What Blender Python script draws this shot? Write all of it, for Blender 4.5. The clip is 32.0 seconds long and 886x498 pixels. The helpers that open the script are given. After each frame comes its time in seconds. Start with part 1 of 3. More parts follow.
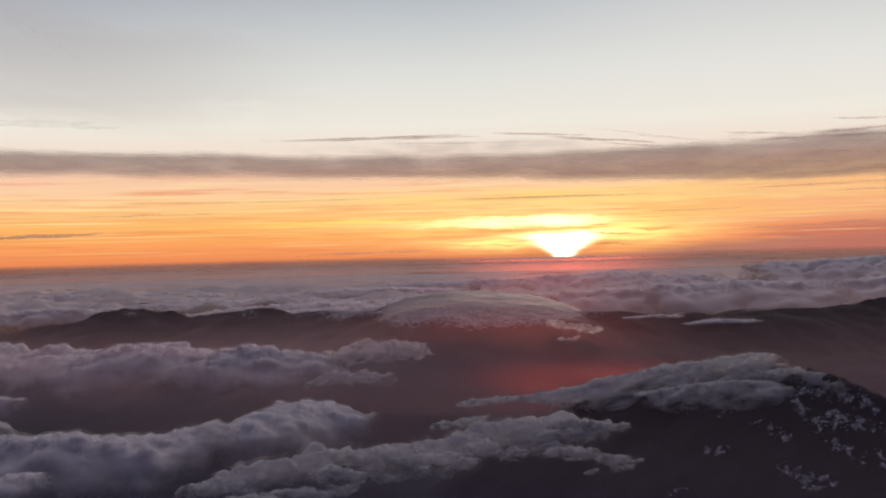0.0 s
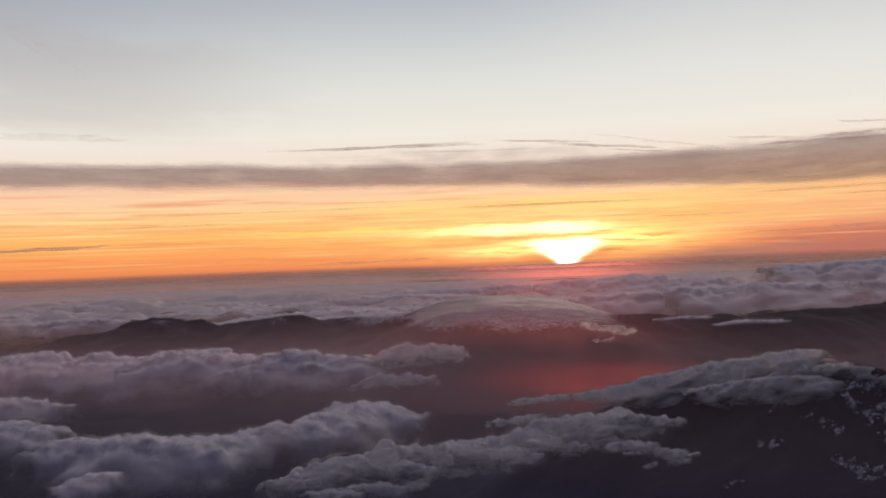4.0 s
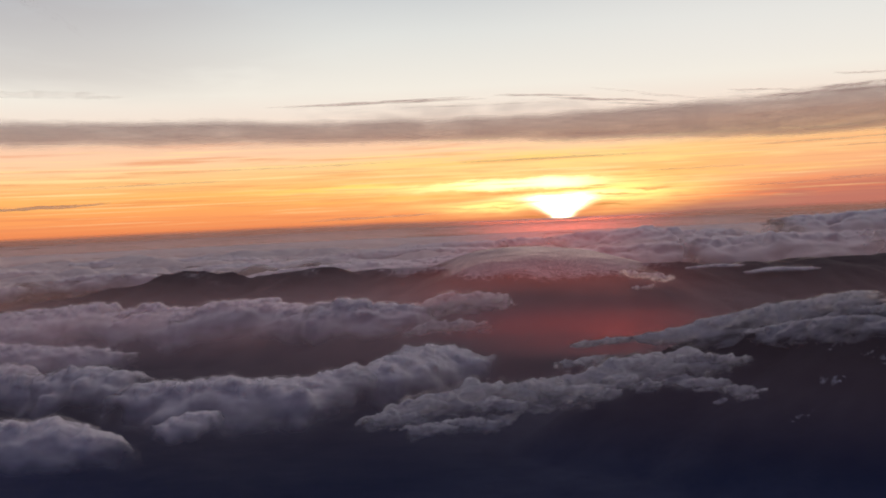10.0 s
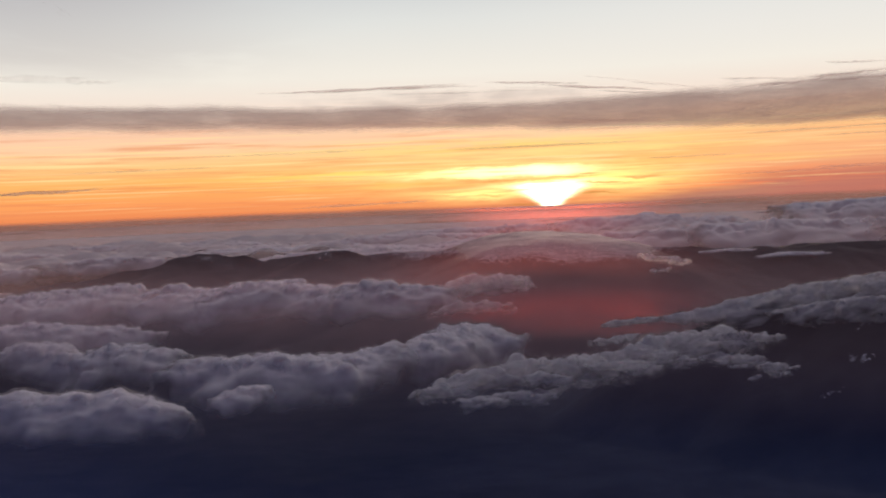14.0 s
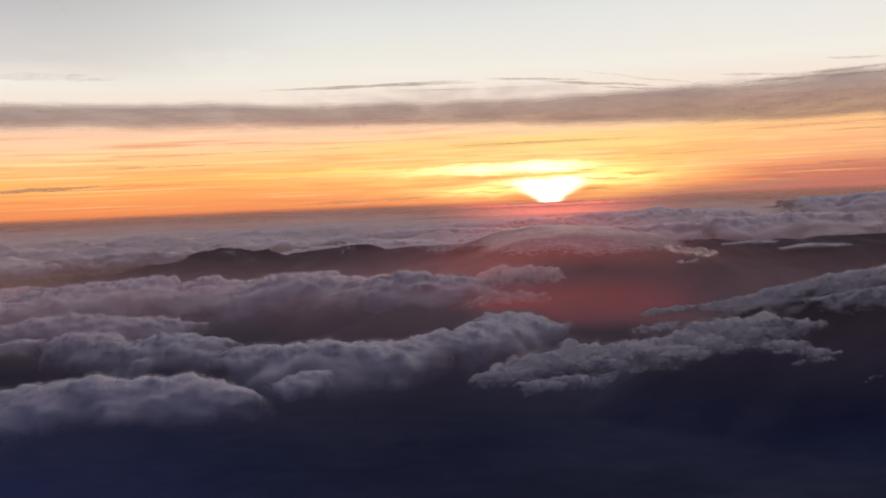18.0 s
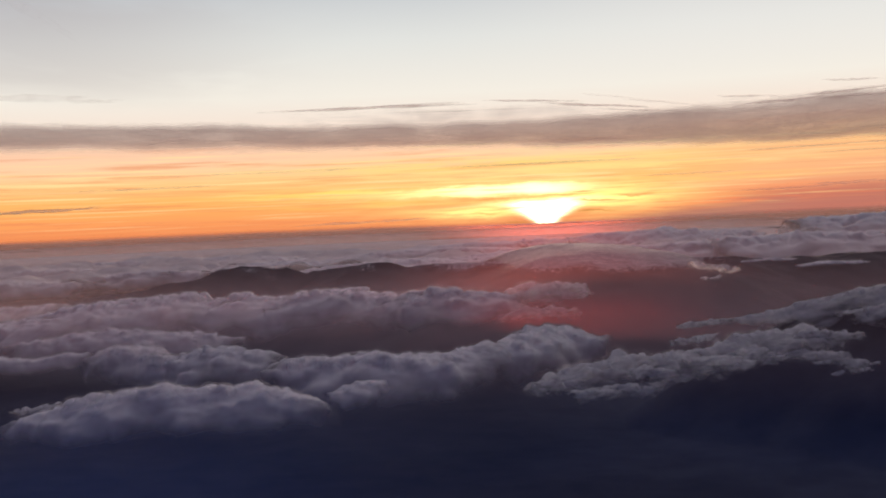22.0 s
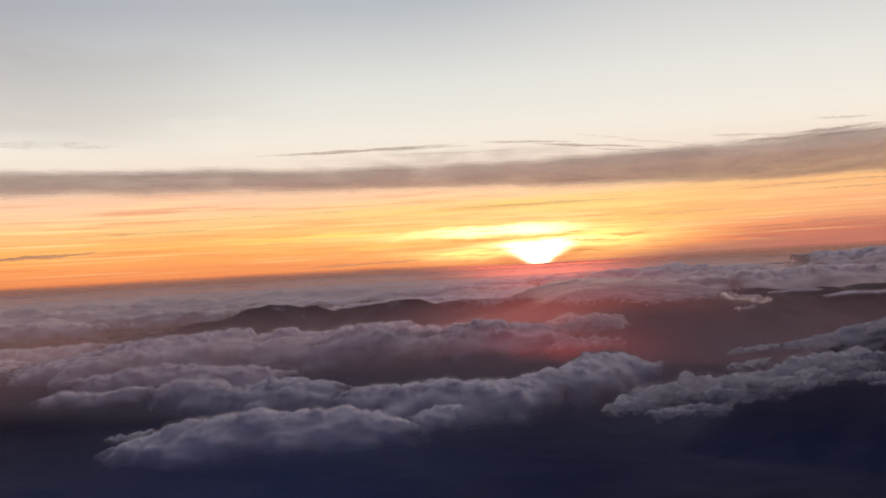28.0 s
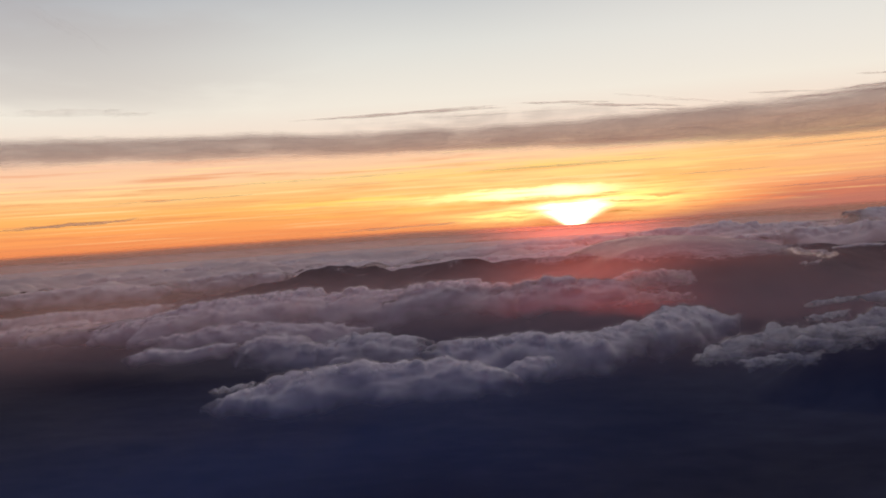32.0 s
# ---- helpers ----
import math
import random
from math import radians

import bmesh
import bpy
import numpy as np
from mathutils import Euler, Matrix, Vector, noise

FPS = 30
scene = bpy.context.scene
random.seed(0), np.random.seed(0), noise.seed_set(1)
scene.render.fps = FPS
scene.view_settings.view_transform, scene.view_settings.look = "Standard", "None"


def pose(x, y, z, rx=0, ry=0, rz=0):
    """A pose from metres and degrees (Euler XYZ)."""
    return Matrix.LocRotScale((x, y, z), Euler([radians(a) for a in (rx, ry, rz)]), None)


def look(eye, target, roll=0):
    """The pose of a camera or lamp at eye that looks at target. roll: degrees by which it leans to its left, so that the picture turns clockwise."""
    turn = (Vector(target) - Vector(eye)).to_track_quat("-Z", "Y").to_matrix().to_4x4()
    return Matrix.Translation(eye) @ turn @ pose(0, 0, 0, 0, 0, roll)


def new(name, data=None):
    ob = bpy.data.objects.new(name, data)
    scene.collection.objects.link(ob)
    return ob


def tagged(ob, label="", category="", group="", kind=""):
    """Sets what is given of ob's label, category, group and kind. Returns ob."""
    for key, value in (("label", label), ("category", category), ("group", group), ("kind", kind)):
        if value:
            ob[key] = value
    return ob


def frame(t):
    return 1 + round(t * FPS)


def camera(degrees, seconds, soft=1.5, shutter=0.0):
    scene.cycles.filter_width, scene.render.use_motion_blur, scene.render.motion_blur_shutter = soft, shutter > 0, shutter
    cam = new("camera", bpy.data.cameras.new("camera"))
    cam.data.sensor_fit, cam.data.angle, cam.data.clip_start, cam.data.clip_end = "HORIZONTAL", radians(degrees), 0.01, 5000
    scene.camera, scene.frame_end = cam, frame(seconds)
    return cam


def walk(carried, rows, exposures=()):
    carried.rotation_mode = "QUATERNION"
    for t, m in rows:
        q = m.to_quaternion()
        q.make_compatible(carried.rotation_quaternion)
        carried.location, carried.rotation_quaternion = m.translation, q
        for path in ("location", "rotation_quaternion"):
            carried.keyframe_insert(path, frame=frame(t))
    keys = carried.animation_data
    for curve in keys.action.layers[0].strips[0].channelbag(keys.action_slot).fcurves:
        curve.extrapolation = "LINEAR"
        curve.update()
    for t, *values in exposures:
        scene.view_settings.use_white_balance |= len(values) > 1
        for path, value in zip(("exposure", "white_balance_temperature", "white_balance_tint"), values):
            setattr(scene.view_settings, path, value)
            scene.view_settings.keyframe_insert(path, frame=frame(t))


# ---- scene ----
# ------------------------------------------------------------- camera
# The whole country is built at a small scale: one metre here stands for about sixty in the air.
cam = camera(45.1, 32.0, soft=1.9)
METRES, EYE, TILT, LEAN, TURN = 100.0, 60.0, 0.0, 1.4, 0.0
ROWS = [
    (0.0, 0.0, 0.0, 0.0, 0.0, 0.0, -0.0),
    (0.5, -0.0126, -0.0089, -0.0011, -0.02, 0.3, 0.05),
    (1.0, -0.0264, -0.0172, -0.0031, -0.07, 0.82, -0.1),
    (1.5, -0.0398, -0.0265, -0.0043, -0.07, 1.3, -0.3),
    (2.0, -0.0543, -0.0369, -0.0055, -0.04, 1.63, -0.26),
    (2.5, -0.0675, -0.0443, -0.0074, 0.02, 1.72, -0.14),
    (3.0, -0.081, -0.0505, -0.0094, 0.03, 1.43, 0.2),
    (3.5, -0.0943, -0.0545, -0.0101, 0.06, 0.86, 0.59),
    (5.5, -0.1462, -0.0781, -0.0147, 0.49, 0.11, 1.01),
    (6.0, -0.1613, -0.0848, -0.0158, 0.77, 0.03, 1.3),
    (6.5, -0.1737, -0.0879, -0.0177, 0.92, -0.43, 1.57),
    (7.0, -0.1872, -0.0917, -0.0191, 0.76, -1.18, 1.76),
    (7.5, -0.2011, -0.0963, -0.0201, 0.51, -1.76, 1.67),
    (8.0, -0.2141, -0.1033, -0.0216, 0.34, -2.1, 1.65),
    (8.5, -0.2272, -0.1094, -0.0227, 0.15, -2.29, 1.56),
    (9.0, -0.2406, -0.1161, -0.024, -0.03, -2.31, 1.46),
    (9.5, -0.2539, -0.1242, -0.0254, -0.17, -2.16, 1.29),
    (10.0, -0.2683, -0.1318, -0.0267, -0.09, -1.94, 1.16),
    (10.5, -0.2829, -0.14, -0.0284, -0.0, -1.84, 1.04),
    (11.0, -0.2954, -0.1468, -0.0303, -0.0, -2.0, 1.01),
    (11.5, -0.3079, -0.152, -0.0315, -0.22, -2.27, 0.98),
    (12.0, -0.3233, -0.1588, -0.033, -0.45, -2.47, 0.97),
    (12.5, -0.3356, -0.165, -0.0346, -0.54, -2.47, 0.97),
    (13.0, -0.3501, -0.1727, -0.0355, -0.57, -2.42, 0.97),
    (13.5, -0.3631, -0.1796, -0.0372, -0.63, -2.41, 0.97),
    (14.0, -0.3782, -0.1867, -0.0387, -0.66, -2.62, 0.88),
    (14.5, -0.3908, -0.1908, -0.0407, -0.56, -2.88, 0.86),
    (15.0, -0.405, -0.1979, -0.0417, -0.52, -2.96, 0.88),
    (15.5, -0.4187, -0.206, -0.0432, -0.53, -2.76, 0.92),
    (17.5, -0.4734, -0.2338, -0.0488, -0.61, -2.65, 0.97),
    (18.0, -0.4888, -0.2409, -0.0502, -0.73, -2.8, 1.02),
    (18.5, -0.5022, -0.2476, -0.0519, -0.79, -2.93, 0.95),
    (19.0, -0.5181, -0.2538, -0.0528, -0.81, -2.94, 0.81),
    (19.5, -0.5309, -0.2601, -0.0544, -0.84, -2.91, 0.61),
    (20.0, -0.5438, -0.2675, -0.0555, -0.86, -2.83, 0.5),
    (20.5, -0.5572, -0.2759, -0.0572, -0.98, -2.67, 0.52),
    (21.0, -0.5705, -0.2842, -0.0593, -1.04, -2.32, 0.71),
    (21.5, -0.584, -0.2937, -0.0605, -1.08, -1.94, 0.83),
    (22.0, -0.6011, -0.3015, -0.0625, -0.93, -1.65, 1.02),
    (22.5, -0.615, -0.3093, -0.0639, -0.69, -1.54, 1.24),
    (23.0, -0.6294, -0.3159, -0.0658, -0.31, -1.34, 1.55),
    (23.5, -0.6441, -0.3239, -0.0674, -0.09, -0.98, 1.86),
    (24.0, -0.6574, -0.334, -0.0693, -0.12, -0.3, 2.1),
    (24.5, -0.6696, -0.3413, -0.0714, -0.36, 0.39, 2.14),
    (25.0, -0.6855, -0.3547, -0.0725, -0.83, 1.06, 2.05),
    (25.5, -0.698, -0.3644, -0.0736, -1.51, 1.54, 1.94),
    (27.5, -0.7553, -0.3878, -0.0813, -1.74, 1.0, 1.69),
    (28.0, -0.7713, -0.3926, -0.0827, -1.31, 0.58, 1.73),
    (28.5, -0.7869, -0.3978, -0.0847, -0.97, 0.28, 1.62),
    (29.0, -0.8012, -0.4034, -0.086, -0.57, -0.02, 1.57),
    (29.5, -0.8163, -0.4085, -0.0872, -0.37, -0.28, 1.58),
    (30.0, -0.831, -0.4172, -0.0884, -0.21, -0.38, 1.78),
    (30.5, -0.8451, -0.4221, -0.0897, -0.09, -0.34, 1.94),
    (31.0, -0.8601, -0.4284, -0.0915, 0.25, -0.59, 2.05),
    (31.5, -0.8726, -0.4325, -0.0929, 0.51, -0.95, 2.15),
    (32.0, -0.8874, -0.44, -0.0939, 0.59, -1.35, 2.37),
]
walk(cam, [(t, pose(0, 0, EYE, TILT, LEAN, TURN) @ pose(METRES * x, METRES * y, METRES * z, 90 + pitch, roll, yaw)) for t, x, y, z, yaw, pitch, roll in ROWS],
     exposures=[(0.0, -0.05, 6650, 10), (7.0, -0.01, 6650, 10.5), (20.0, 0.02, 6600, 10.5), (24.0, 0.03, 6700, 10.5), (32.0, -0.03, 6820, 11)])

SUN_AZIMUTH, SUN_HEIGHT = 6.45, 0.1  # degrees to the right of +y, degrees above the level


# ------------------------------------------------------------- node helper
class Graph:
    """A short way to write node trees."""

    def __init__(self, tree):
        self.tree = tree
        tree.nodes.clear()

    def node(self, kind, ins=None, **props):
        n = self.tree.nodes.new(kind)
        for key, value in props.items():
            setattr(n, key, value)
        for key, value in (ins or {}).items():
            socket = n.inputs[key]
            if isinstance(value, bpy.types.NodeSocket):
                self.tree.links.new(value, socket)
            else:
                socket.default_value = value
        return n

    def math(self, op, a, b=0.0, c=0.0, clamp=False):
        return self.node("ShaderNodeMath", {0: a, 1: b, 2: c}, operation=op, use_clamp=clamp).outputs[0]

    def step(self, v, lo, hi, to_lo=0.0, to_hi=1.0):
        return self.node("ShaderNodeMapRange", {"Value": v, "From Min": lo, "From Max": hi, "To Min": to_lo, "To Max": to_hi},
                         interpolation_type="SMOOTHSTEP").outputs[0]

    def ramp(self, v, stops):
        n = self.node("ShaderNodeValToRGB", {0: v})
        e = n.color_ramp.elements
        while len(e) < len(stops):
            e.new(0.5)
        for el, (p, c) in zip(e, stops):
            el.position, el.color = p, (*c, 1)
        return n.outputs[0]

    def mix(self, f, a, b, blend="MIX"):
        n = self.node("ShaderNodeMix", data_type="RGBA", blend_type=blend, clamp_factor=True)
        for i, v in ((0, f), (6, a), (7, b)):
            if isinstance(v, bpy.types.NodeSocket):
                self.tree.links.new(v, n.inputs[i])
            else:
                n.inputs[i].default_value = v if i == 0 else (*v, 1)
        return n.outputs[2]

    def noise(self, vec, scale, detail=4.0, rough=0.55, distort=0.0):
        return self.node("ShaderNodeTexNoise", {"Vector": vec, "Scale": scale, "Detail": detail, "Roughness": rough, "Distortion": distort}).outputs[0]

    def xyz(self, x, y, z):
        return self.node("ShaderNodeCombineXYZ", {0: x, 1: y, 2: z}).outputs[0]


def srgb(r, g, b):
    """Linear colour from screen values of 0 to 255."""
    return tuple(c / 12.92 if c <= 0.04045 else ((c + 0.055) / 1.055) ** 2.4 for c in (r / 255, g / 255, b / 255))


# ------------------------------------------------------------- world and sun
world = bpy.data.worlds.new("dusk_sky")
scene.world = world
world.use_nodes = True
g = Graph(world.node_tree)
way = g.node("ShaderNodeSeparateXYZ", {0: g.node("ShaderNodeTexCoord").outputs["Generated"]})
height = g.math("MULTIPLY", g.math("ARCSINE", way.outputs[2]), 180 / math.pi)
azimuth = g.math("MULTIPLY", g.math("ARCTAN2", way.outputs[0], way.outputs[1]), 180 / math.pi)
side = g.math("SUBTRACT", azimuth, SUN_AZIMUTH)

# the gradient from the haze line up to the zenith; positions are (degrees + 4) / 94
SKY = [(-4.0, srgb(118, 100, 104)), (-1.3, srgb(134, 110, 111)), (-0.8, srgb(150, 112, 106)), (-0.45, srgb(232, 138, 88)), (0.3, srgb(252, 164, 98)),
       (1.4, srgb(254, 189, 106)), (2.3, srgb(254, 206, 137)), (3.1, srgb(253, 215, 171)), (4.1, srgb(247, 209, 178)), (5.0, srgb(241, 229, 214)), (6.6, srgb(239, 241, 230)),
       (9.5, srgb(221, 230, 227)), (13.5, srgb(181, 194, 203)), (24.0, srgb(184, 184, 192)), (50.0, srgb(178, 174, 184)), (90.0, srgb(172, 167, 180))]
# the haze stands higher to the right of the sun
sunk = g.math("SUBTRACT", height, g.math("MULTIPLY", g.math("MULTIPLY", g.step(side, 1.0, 16.0), g.step(height, 2.8, 5.0, 1.0, 0.0)), 1.5))
grad = g.ramp(g.math("DIVIDE", g.math("ADD", sunk, 4.0), 94.0), [((d + 4) / 94, c) for d, c in SKY])

# long thin layers of cloud across the glow
streak_vec = g.xyz(g.math("MULTIPLY", azimuth, 0.11), g.math("MULTIPLY", height, 3.0), 0.0)
streaks = g.noise(streak_vec, 1.0, 5.0, 0.6, 0.3)
low_zone = g.math("MULTIPLY", g.step(height, -0.4, 0.3), g.step(height, 3.2, 4.6, 1.0, 0.0))
grad = g.mix(g.math("MULTIPLY", g.math("MULTIPLY", g.step(streaks, 0.50, 0.66), low_zone), 0.5), grad, srgb(232, 140, 92))

# redder towards the right of the sun, paler to the left
right_red = g.math("MULTIPLY", g.step(side, 2.0, 14.0), g.step(height, 0.3, 2.0, 1.0, 0.0))
grad = g.mix(g.math("MULTIPLY", right_red, 0.55), grad, srgb(224, 128, 100))


def bell(wide, high, lift, shift=0.0):
    a = g.math("POWER", g.math("DIVIDE", g.math("SUBTRACT", side, shift), wide), 2.0)
    b = g.math("POWER", g.math("DIVIDE", g.math("SUBTRACT", height, lift), high), 2.0)
    return g.math("EXPONENT", g.math("MULTIPLY", g.math("ADD", a, b), -1.0))


above = g.step(height, -0.62, -0.30)
fine = g.noise(g.xyz(g.math("MULTIPLY", azimuth, 0.22), g.math("MULTIPLY", height, 4.2), 3.0), 1.0, 4.0, 0.6, 0.2)
broken = g.step(fine, 0.40, 0.60, 0.25, 1.0)
glow = g.math("MULTIPLY", g.math("MULTIPLY", bell(9.0, 1.5, 1.3, -1.0), broken), above)
grad = g.mix(g.math("MULTIPLY", glow, 0.8), grad, tuple(1.25 * c for c in srgb(255, 216, 136)))
pale = g.math("MULTIPLY", g.step(g.noise(g.xyz(g.math("MULTIPLY", azimuth, 0.09), g.math("MULTIPLY", height, 5.5), 17.0), 1.0, 4.0, 0.6, 0.2), 0.52, 0.66), g.math("MULTIPLY", g.step(height, 0.8, 1.8), g.step(height, 3.4, 4.4, 1.0, 0.0)))
grad = g.mix(g.math("MULTIPLY", pale, 0.6), grad, srgb(255, 238, 168))
corner = g.math("MULTIPLY", g.step(side, -12.0, -30.0), g.step(height, 6.0, 13.0))
grad = g.mix(g.math("MULTIPLY", corner, 0.4), grad, srgb(150, 155, 168))
clear = g.math("MULTIPLY", g.step(side, -8.0, 10.0), g.step(height, 6.0, 8.5))
grad = g.mix(g.math("MULTIPLY", clear, 0.3), grad, srgb(238, 241, 236))
murk = g.math("MULTIPLY", g.step(g.noise(g.xyz(g.math("MULTIPLY", azimuth, 0.05), g.math("MULTIPLY", height, 0.16), 5.0), 1.0, 5.0, 0.6, 0.4), 0.42, 0.62), g.math("MULTIPLY", g.step(side, -8.0, -26.0), g.step(height, 5.5, 8.0)))
grad = g.mix(g.math("MULTIPLY", murk, 0.35), grad, srgb(176, 172, 172))
# a pale yellow band and peach light under the grey layer
band = g.math("MULTIPLY", bell(13.0, 0.35, 2.75, -2.0), g.step(fine, 0.36, 0.58, 0.2, 1.0))
grad = g.mix(g.math("MULTIPLY", band, 0.7), grad, srgb(255, 226, 128))
# paler and dustier to the right
dust = g.math("MULTIPLY", g.step(side, 3.0, 13.0), g.math("MULTIPLY", g.step(height, 0.5, 1.5), g.step(height, 4.2, 3.2)))
grad = g.mix(g.math("MULTIPLY", dust, 0.5), grad, srgb(247, 202, 158))
fibre = g.noise(g.xyz(g.math("MULTIPLY", azimuth, 0.10), g.math("MULTIPLY", height, 8.5), 41.0), 1.0, 5.0, 0.6, 0.25)
low = g.math("MULTIPLY", g.step(height, -0.3, 0.4), g.step(height, 4.0, 2.8))
grad = g.mix(g.math("MULTIPLY", g.math("MULTIPLY", g.step(fibre, 0.54, 0.66), low), 0.32), grad, srgb(226, 148, 104))
grad = g.mix(g.math("MULTIPLY", g.math("MULTIPLY", g.step(fibre, 0.46, 0.34), low), 0.5), grad, srgb(255, 224, 160))
# the blaze round the sun: a wedge of white light between level bars of cloud
ripple = g.noise(g.xyz(g.math("MULTIPLY", azimuth, 0.42), g.math("MULTIPLY", height, 1.6), 12.0), 1.0, 4.0, 0.6, 0.3)
level = g.math("ADD", height, g.math("MULTIPLY", g.math("SUBTRACT", ripple, 0.5), 0.55))
bars = g.noise(g.xyz(g.math("MULTIPLY", azimuth, 0.30), g.math("MULTIPLY", height, 7.5), 31.0), 1.0, 3.0, 0.55, 0.2)


def bar(at, wide, lift, high, sharp=2.0):
    """A level bar of light or cloud beside the sun, with tapering ends."""
    a = g.math("POWER", g.math("ABSOLUTE", g.math("DIVIDE", g.math("SUBTRACT", side, at), wide)), 2.0)
    b = g.math("POWER", g.math("ABSOLUTE", g.math("DIVIDE", g.math("SUBTRACT", level, lift), high)), sharp)
    return g.math("EXPONENT", g.math("MULTIPLY", g.math("ADD", a, b), -1.0))


split = g.step(bars, 0.40, 0.56, 0.15, 1.0)
for at, wide, lift, high, colour, how_much in ((-11.0, 5.0, 1.50, 0.20, srgb(255, 234, 120), 0.75), (-9.0, 6.0, 0.85, 0.14, srgb(255, 214, 110), 0.5), (3.0, 9.0, 2.35, 0.16, srgb(255, 236, 150), 0.6),
                                               (9.5, 6.0, 1.55, 0.22, srgb(255, 206, 120), 0.6), (8.5, 4.5, 0.35, 0.16, srgb(250, 140, 92), 0.8), (12.5, 4.0, 0.95, 0.14, srgb(250, 160, 110), 0.6)):
    grad = g.mix(g.math("MULTIPLY", g.math("MULTIPLY", bar(at, wide, lift, high), split), how_much), grad, colour)
arms = g.step(bars, 0.36, 0.52, 0.35, 1.0)
grad = g.mix(g.math("MULTIPLY", bar(3.0, 3.6, 0.72, 0.55), arms), grad, (1.6, 1.18, 0.36))
grad = g.mix(g.math("MULTIPLY", bar(-3.6, 2.6, 0.22, 0.26), arms), grad, (1.6, 1.18, 0.38))
grad = g.mix(g.math("MULTIPLY", bar(-3.0, 4.2, 1.36, 0.27, 4.0), g.step(bars, 0.32, 0.50, 0.3, 1.0)), grad, (2.0, 1.75, 0.76))
grad = g.mix(bar(-0.3, 1.9, 1.34, 0.25, 4.0), grad, (2.0, 1.8, 0.95))
grad = g.mix(bar(0.1, 2.6, 0.62, 0.16, 2.0), grad, (2.2, 1.85, 0.8))
half = g.node("ShaderNodeMapRange", {"Value": level, "From Min": -1.10, "From Max": 0.42, "To Min": 0.0, "To Max": 1.0}).outputs[0]
half = g.math("MULTIPLY_ADD", g.math("POWER", half, 1.5), 1.42, 0.16)
across = g.math("POWER", g.math("ABSOLUTE", g.math("DIVIDE", g.math("ADD", side, 0.05), half)), 3.0)
core = g.math("MULTIPLY", g.math("EXPONENT", g.math("MULTIPLY", across, -1.0)), g.math("MULTIPLY", g.step(level, 0.80, 0.50), g.step(height, -1.38, -1.12)))
core = g.math("MULTIPLY", core, g.math("MAXIMUM", g.step(bars, 0.34, 0.48), g.step(level, 0.5, 0.2)))
grad = g.mix(core, grad, (4.6, 4.0, 2.6))
for at, wide, lift, high, how_much in ((1.2, 1.7, 0.95, 0.06, 0.6), (2.5, 1.2, 0.06, 0.06, 0.85), (2.8, 1.7, 0.60, 0.055, 0.8), (4.8, 1.3, 0.82, 0.05, 0.6), (1.9, 0.7, 1.12, 0.05, 0.7),
                                       (-1.5, 0.7, -0.48, 0.06, 0.7), (-3.2, 0.8, 0.15, 0.05, 0.6), (-2.6, 1.6, 0.92, 0.05, 0.4)):
    grad = g.mix(g.math("MULTIPLY", bar(at, wide, lift, high), how_much), grad, srgb(204, 132, 64))
# the far half of the sky, away from the sun, is dimmer and bluer
facing = g.node("ShaderNodeVectorMath", {0: g.node("ShaderNodeTexCoord").outputs["Generated"], 1: (math.sin(radians(SUN_AZIMUTH)), math.cos(radians(SUN_AZIMUTH)), 0.0)}, operation="DOT_PRODUCT").outputs["Value"]
grad = g.mix(g.step(facing, 0.6, -0.35), grad, srgb(63, 70, 96))
grad = g.mix(1.0, grad, (1.035, 0.967, 0.970), "MULTIPLY")
back = g.node("ShaderNodeBackground", {"Color": grad, "Strength": 1.0})
g.node("ShaderNodeOutputWorld", {"Surface": back.outputs[0]})

sun = new("sun", bpy.data.lights.new("sun", "SUN"))
sun.data.energy, sun.data.angle, sun.data.color = 3.6, radians(8.0), (1.0, 0.72, 0.58)
az, el = radians(SUN_AZIMUTH), radians(4.0)
sun.matrix_world = look((0, 0, 500), (-math.sin(az) * math.cos(el) * 100, -math.cos(az) * math.cos(el) * 100, 500 - math.sin(el) * 100))


# ------------------------------------------------------------- materials
def material(name):
    m = bpy.data.materials.new(name)
    m.use_nodes = True
    return m, Graph(m.node_tree)


